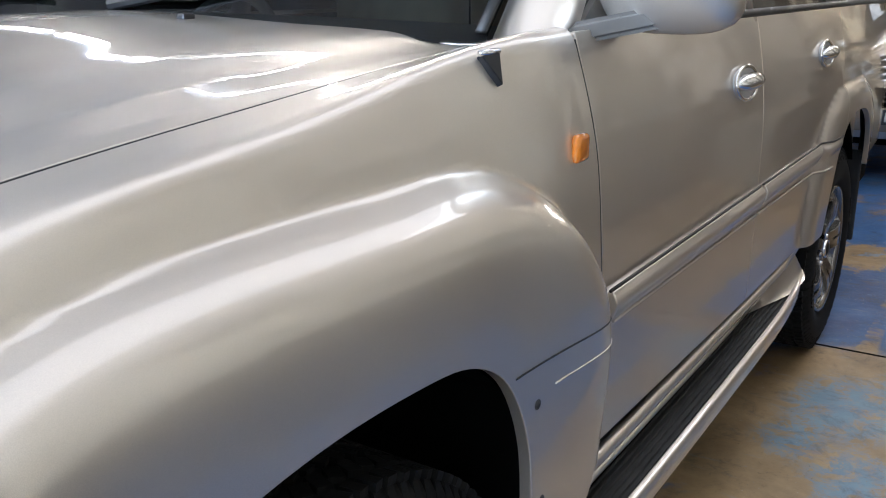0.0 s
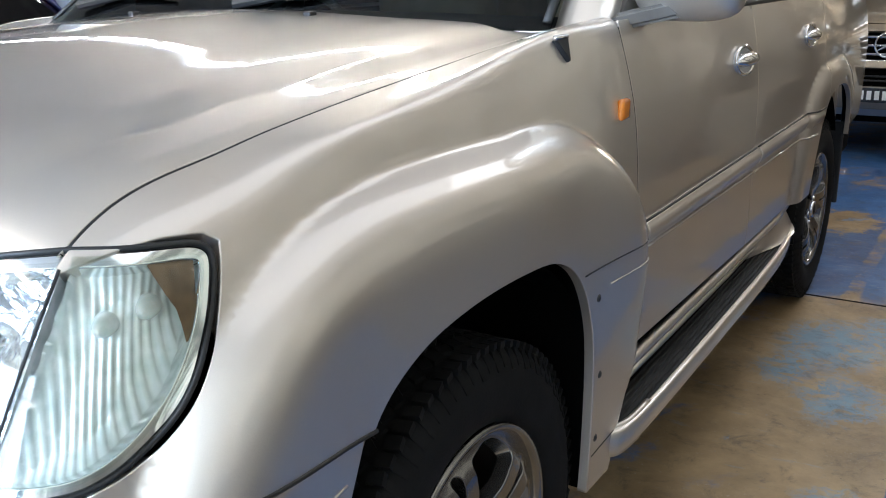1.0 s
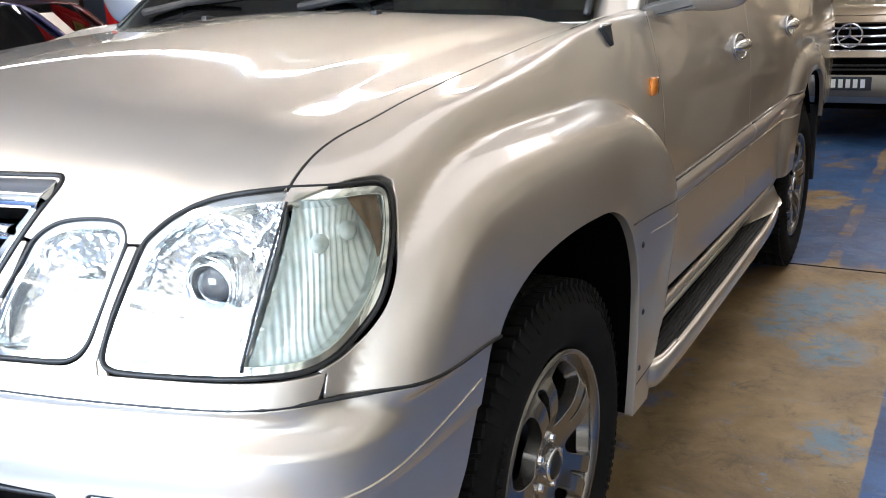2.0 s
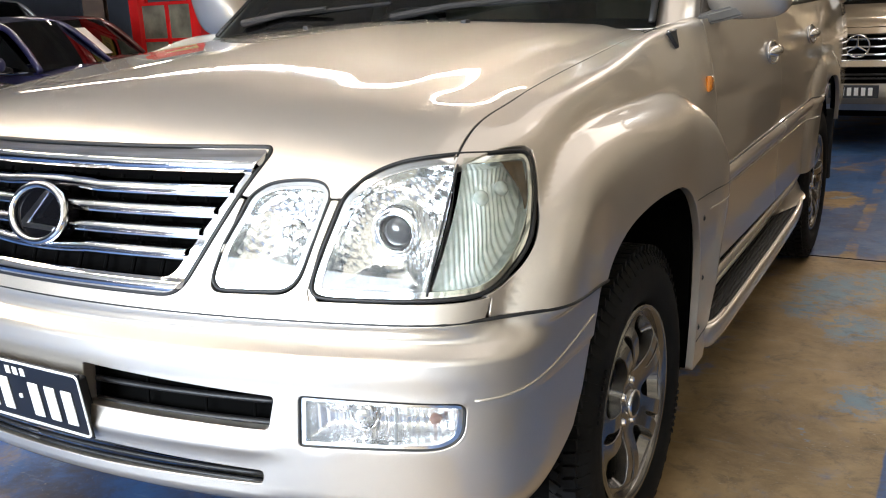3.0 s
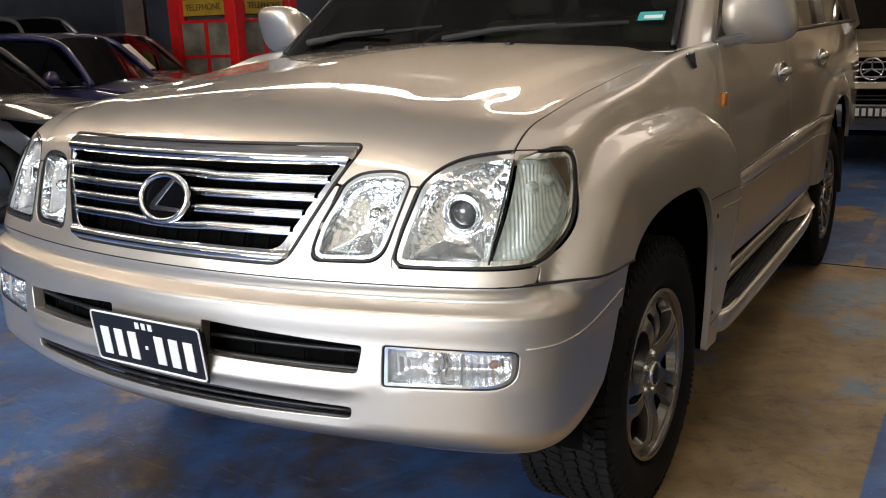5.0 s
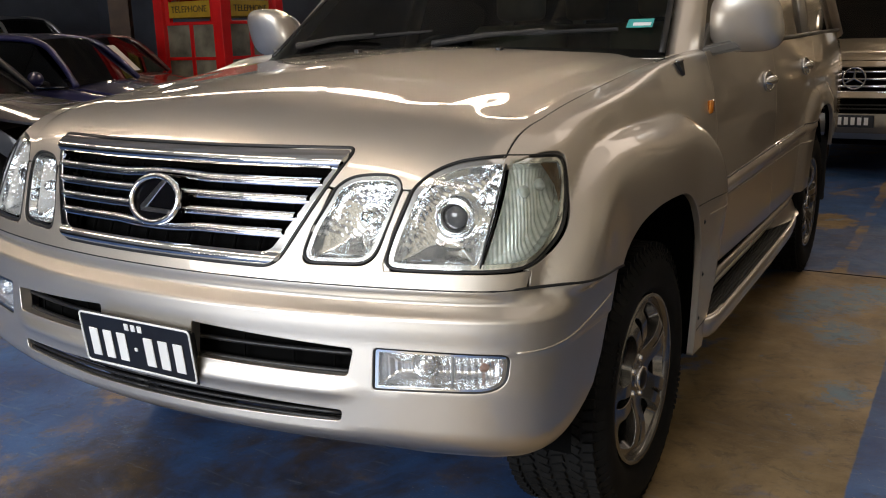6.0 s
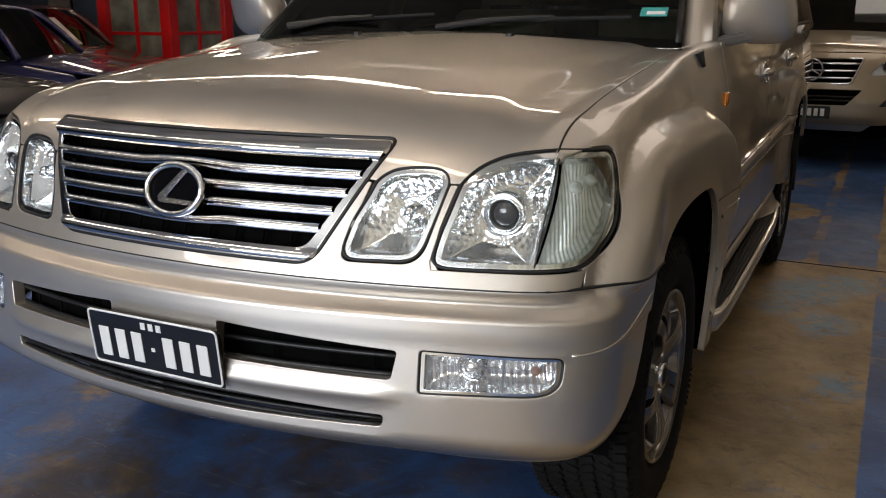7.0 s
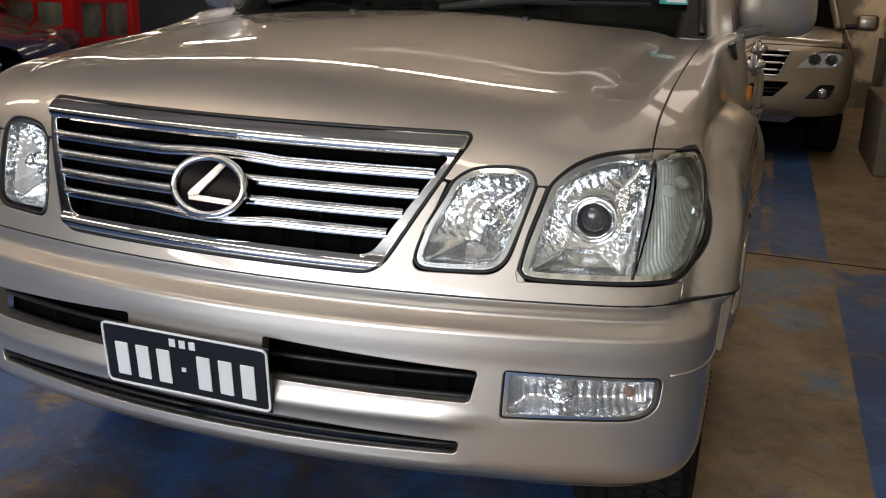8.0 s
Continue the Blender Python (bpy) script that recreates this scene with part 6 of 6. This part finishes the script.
def saloon(paintwork, label):
    v = empty("parked_saloon", label, "car", "parked cars along the side")
    m1 = np.array([-1, 1])
    edge = to_top(on(f_saloon, rays_front, [(0.0, 0.62), (0.5, 0.62), (0.74, 0.64)]))
    rear = to_top(on(f_saloon, rays_down, [(0.76, 0.45), (0.74, 1.0), (0.74, 1.15), (0.0, 1.05)]))
    h = np.vstack([edge, rear])
    skin("hood", placer(f_saloon, rays_top), paintwork, v, np.vstack([h, (h[1:-1] * m1)[::-1]]), step=0.05, lip=0.02)
    out = roundpoly([(-0.80, 0.25, 0.05), (0.80, 0.25, 0.05), (0.80, 0.61, 0.1), (-0.80, 0.61, 0.1)])
    lampo = roundpoly([(0.45, 0.50, 0.03), (0.74, 0.52, 0.04), (0.72, 0.60, 0.03), (0.46, 0.59, 0.03)])
    gr = roundpoly([(-0.35, 0.58, 0.03), (-0.30, 0.44, 0.03), (0.30, 0.44, 0.03), (0.35, 0.58, 0.03)])
    skin("nose", placer(f_saloon, rays_front), paintwork, v, out, [lampo, lampo * m1, gr], step=0.06, lip=0.03)
    skin("grille", placer(f_saloon, rays_front, 1, -0.03), BLACK, v, scaled(gr, 1.1), step=0.06, lip=0)
    for s in (1, -1):
        skin("headlamp", placer(f_saloon, rays_front, s, -0.006), REFLECTOR, v, lampo, step=0.05, lip=0.02)
        q = [(0.30, 0.60), (0.55, 0.77), (1.1, 0.87), (2.0, 0.90), (4.45, 0.92), (4.5, 0.35), (4.05, 0.28), (3.98, 0.5), (3.75, 0.66), (3.45, 0.66), (3.22, 0.5), (3.15, 0.28), (1.22, 0.28), (1.15, 0.5), (0.95, 0.66), (0.62, 0.66), (0.42, 0.5), (0.36, 0.3)]
        skin("side", placer(f_saloon, rays_out, s), paintwork, v, np.array(q), step=0.07, lip=0.03)
        for y in (0.80, 3.60):
            w = tagged(new("wheel"), "dark tyre on an alloy rim")
            w.parent = v
            w.matrix_basis = pose(s * 0.87, y, 0.315, 0, 0, 0 if s > 0 else 180)
            part("tyre", lathe(bmesh.new(), [(0.21, -0.03), (0.24, 0.01), (0.30, 0.0), (0.315, -0.03), (0.315, -0.19), (0.28, -0.2)], 36), TYRE, w, smooth=True)
            part("rim", lathe(bmesh.new(), [(0.21, 0.0), (0.19, -0.03), (0.05, -0.01), (0.0, -0.01)], 36), ALLOY, w, smooth=True)
        roofline = [(1.05, 0.90), (1.24, 1.14), (1.48, 1.33), (2.0, 1.385), (2.9, 1.385), (3.4, 1.30), (3.95, 1.02)]
        gx = lambda z: 0.80 - 0.44 * (z - 0.88)
        part("roof_pillar", tube(bmesh.new(), [(s * gx(z), y, z) for y, z in curve2(roofline, 5)], 0.032, 8), paintwork, v, smooth=True)
        part("middle_pillar", tube(bmesh.new(), [(s * gx(z), y, z) for y, z in ((2.5, 0.90), (2.58, 1.35))], 0.028, 8), BLACK, v)
        bm = bmesh.new()
        prism(bm, [(s * (gx(z) + 0.012), y, z) for y, z in ((1.12, 0.90), (3.90, 0.92), (3.42, 1.26), (2.9, 1.36), (2.0, 1.36), (1.52, 1.31))], (-s * 0.005, 0, 0))
        part("side_window", bm, DARK_PANE, v)
        part("belt_trim", tube(bmesh.new(), [(s * 0.83, 1.15, 0.895), (s * 0.83, 3.9, 0.92)], 0.010, 6), CHROME, v)
        bm = bmesh.new()
        bmesh.ops.create_icosphere(bm, subdivisions=3, radius=1)
        for k in bm.verts:
            k.co = Vector((s * (0.97 + 0.13 * k.co.x), 1.36 + 0.07 * k.co.y * (1 - 0.3 * abs(k.co.x)), 0.985 + 0.075 * k.co.z))
        part("door_mirror", bm, paintwork, v, smooth=True)
        part("mirror_arm", tube(bmesh.new(), [(s * 0.80, 1.33, 0.92), (s * 0.90, 1.35, 0.95)], 0.03, 8), BLACK, v, smooth=True)
    for name, ys, mat in (("windscreen", ((1.05, 0.90), (1.19, 1.045), (1.33, 1.19), (1.48, 1.345)), DARK_PANE), ("roof", ((1.48, 1.345), (1.95, 1.405), (2.9, 1.41), (3.35, 1.335)), paintwork), ("rear_window", ((3.35, 1.335), (3.6, 1.21), (3.95, 1.0)), DARK_PANE)):
        bm = bmesh.new()
        rows = []
        for y, z in curve2(ys, 4):
            hw = 0.80 - 0.44 * (z - 0.88)
            rows.append([bm.verts.new((hw * u, y - (0.05 * (1 - u * u) if name == "windscreen" else 0), z + 0.02 * (1 - u * u))) for u in np.linspace(-1, 1, 13)])
        for a, b in zip(rows, rows[1:]):
            for i in range(12):
                bm.faces.new((a[i], a[i + 1], b[i + 1], b[i]))
        part(name, bm, mat, v, smooth=True)
    part("rear_deck", boxed(-0.74, 0.74, 3.9, 4.55, 0.88, 0.96, 0.04, 3), paintwork, v, smooth=True)
    part("dashboard", boxed(-0.74, 0.74, 1.12, 1.6, 0.5, 0.90, 0.04), DASH, v)
    for x in (-0.36, 0.36):
        part("seat", boxed(x - 0.24, x + 0.24, 2.05, 2.2, 0.5, 1.10, 0.05), SEAT, v)
        part("headrest", boxed(x - 0.12, x + 0.12, 2.1, 2.18, 1.12, 1.25, 0.03), SEAT, v)
    part("steering_wheel", tube(bmesh.new(), [(-0.36 + 0.18 * math.cos(a), 1.70 + 0.07 * math.sin(a), 0.90 + 0.16 * math.sin(a)) for a in np.linspace(0, 2 * math.pi, 24, endpoint=False)], 0.014, 6, True), DASH, v)
    part("underbody", boxed(-0.70, 0.70, 0.2, 4.4, 0.2, 0.6), VOID, v)
    return v


# a row of saloons facing the car's flank
saloon(NAVY, "dark blue parked saloon with glossy paint").matrix_basis = pose(-5.37, 5.71, 0, 0, 0, 117)
saloon(BLACKP, "black parked saloon reflecting the ceiling lights").matrix_basis = pose(-4.47, 3.70, 0, 0, 0, 117)
red_car = saloon(MAROON, "dark red parked saloon with papers on its screen")
red_car.matrix_basis = pose(-6.60, 7.19, 0, 0, 0, 112)
part("paper_sheet", boxed(-0.15, 0.15, -0.22, 0.22, 0.0, 0.004, m=pose(-0.40, 1.10, 1.11, 44, 0, 0)), WHITE, red_car, "white paper sheet on the windscreen")
saloon(PALE, "pale silver parked saloon").matrix_basis = pose(-11.4, 9.3, 0, 0, 0, 105) @ Matrix.Diagonal((1, 1, 1.26, 1))

# ---- red telephone kiosk ----
RED = material("glossy_red_enamel", (0.55, 0.012, 0.012), 0.25, 0, 0.6, 0.1, 4)
YELLOW = material("amber_sign_glass", (0.34, 0.21, 0.02), 0.4, vary=0.15, scale=9)
# opaque pane; its grey-green stands in for the lit wall seen through
KGLASS = material("opaque_kiosk_glass", (0.15, 0.145, 0.115), 0.12, 0, 0.5, 0.5, 2.5)


def kiosk():
    k = empty("telephone_kiosk", "glossy red telephone kiosk with glazed sides", "telephone kiosk")
    w, h = 0.56, 2.06
    for sx in (-1, 1):
        for sy in (-1, 1):
            part("corner_post", boxed(sx * w - 0.085, sx * w + 0.085, sy * w - 0.085, sy * w + 0.085, 0.0, h, 0.012), RED, k)
    part("plinth", boxed(-w - 0.07, w + 0.07, -w - 0.07, w + 0.07, 0.0, 0.12, 0.01), BLACK, k)
    part("roof", boxed(-w - 0.06, w + 0.06, -w - 0.06, w + 0.06, h, h + 0.16, 0.05, 3), RED, k)
    part("floor_pan", boxed(-w, w, -w, w, 0.12, 0.14), BLACK, k)
    for q in range(4):
        m = Matrix.Rotation(q * math.pi / 2, 4, "Z") @ Matrix.Translation((0, -w, 0))
        side = tagged(new("side_panel"), "red framed side with small panes")
        side.parent = k
        side.matrix_basis = m
        part("lower_panel", boxed(-w + 0.05, w - 0.05, -0.03, 0.03, 0.12, 0.55, 0.006), RED, side)
        part("head_rail", boxed(-w + 0.05, w - 0.05, -0.035, 0.035, 1.84, h, 0.006), RED, side)
        for z in (0.55, 1.02, 1.50):
            part("rail", boxed(-w + 0.05, w - 0.05, -0.026, 0.026, z, z + 0.045, 0.005), RED, side)
        for x in (0.0,):
            part("glazing_bar", boxed(x - 0.03, x + 0.03, -0.025, 0.025, 0.58, 1.53, 0.004), RED, side)
        part("glass_pane", boxed(-w + 0.06, w - 0.06, -0.004, 0.004, 0.57, 1.53), KGLASS, side)
        for x in (-0.44, 0.44):
            part("sign_stile", boxed(x - 0.05, x + 0.05, -0.03, 0.03, 1.54, 1.85, 0.004), RED, side)
        part("sign_panel", boxed(-0.39, 0.39, -0.032, 0.03, 1.60, 1.82, 0.004), YELLOW, side, "amber sign with dark lettering")
        cu = bpy.data.curves.new("sign_text", "FONT")
        cu.body, cu.size, cu.align_x, cu.align_y, cu.extrude = "TELEPHONE", 0.125, "CENTER", "CENTER", 0.002
        ob = new("sign_text", cu)
        ob.data.materials.append(BLACK)
        ob.parent = side
        ob.matrix_basis = pose(0, -0.036, 1.71, 90, 0, 0)
    part("telephone", boxed(-0.15, 0.15, 0.15, 0.32, 0.9, 1.35, 0.02), BLACK, k)
    return k


kiosk().matrix_basis = pose(-7.86, 8.58, 0, 0, 0, 0)

# ---- column and wall blocks ----
RUST = material("dark_brown_steel", (0.05, 0.028, 0.018), 0.6, 0.3, vary=0.35, scale=5, bump=0.3)
col = tagged(new("steel_column"), "dark brown painted steel roof column", "column")
col.matrix_basis = pose(-9.34, 8.08, 0, 0, 0, 40)
part("web", boxed(-0.012, 0.012, -0.14, 0.14, 0, 4.2), RUST, col)
for sgn in (-1, 1):
    part("flange", boxed(-0.14, 0.14, sgn * 0.15 - 0.012, sgn * 0.15 + 0.012, 0, 4.2), RUST, col)
LEDGE = material("grimy_brown_render", (0.22, 0.175, 0.12), 0.85, vary=0.25, scale=2, bump=0.3, bump_scale=40)
structure("pier", boxed(2.02, 2.35, 8.2, 8.7, 0, 4.2, 0.01), LEDGE, "cream rendered wall pier", "pier")
structure("ledge", boxed(1.90, 2.35, 6.75, 8.2, 0, 0.62, 0.02), LEDGE, "low rendered ledge along the wall", "ledge")
# floor joint
structure("floor_joint", boxed(-17, 2.35, 3.79, 3.802, -0.02, 0.002), VOID, "dark saw-cut joint in the floor", "joint")
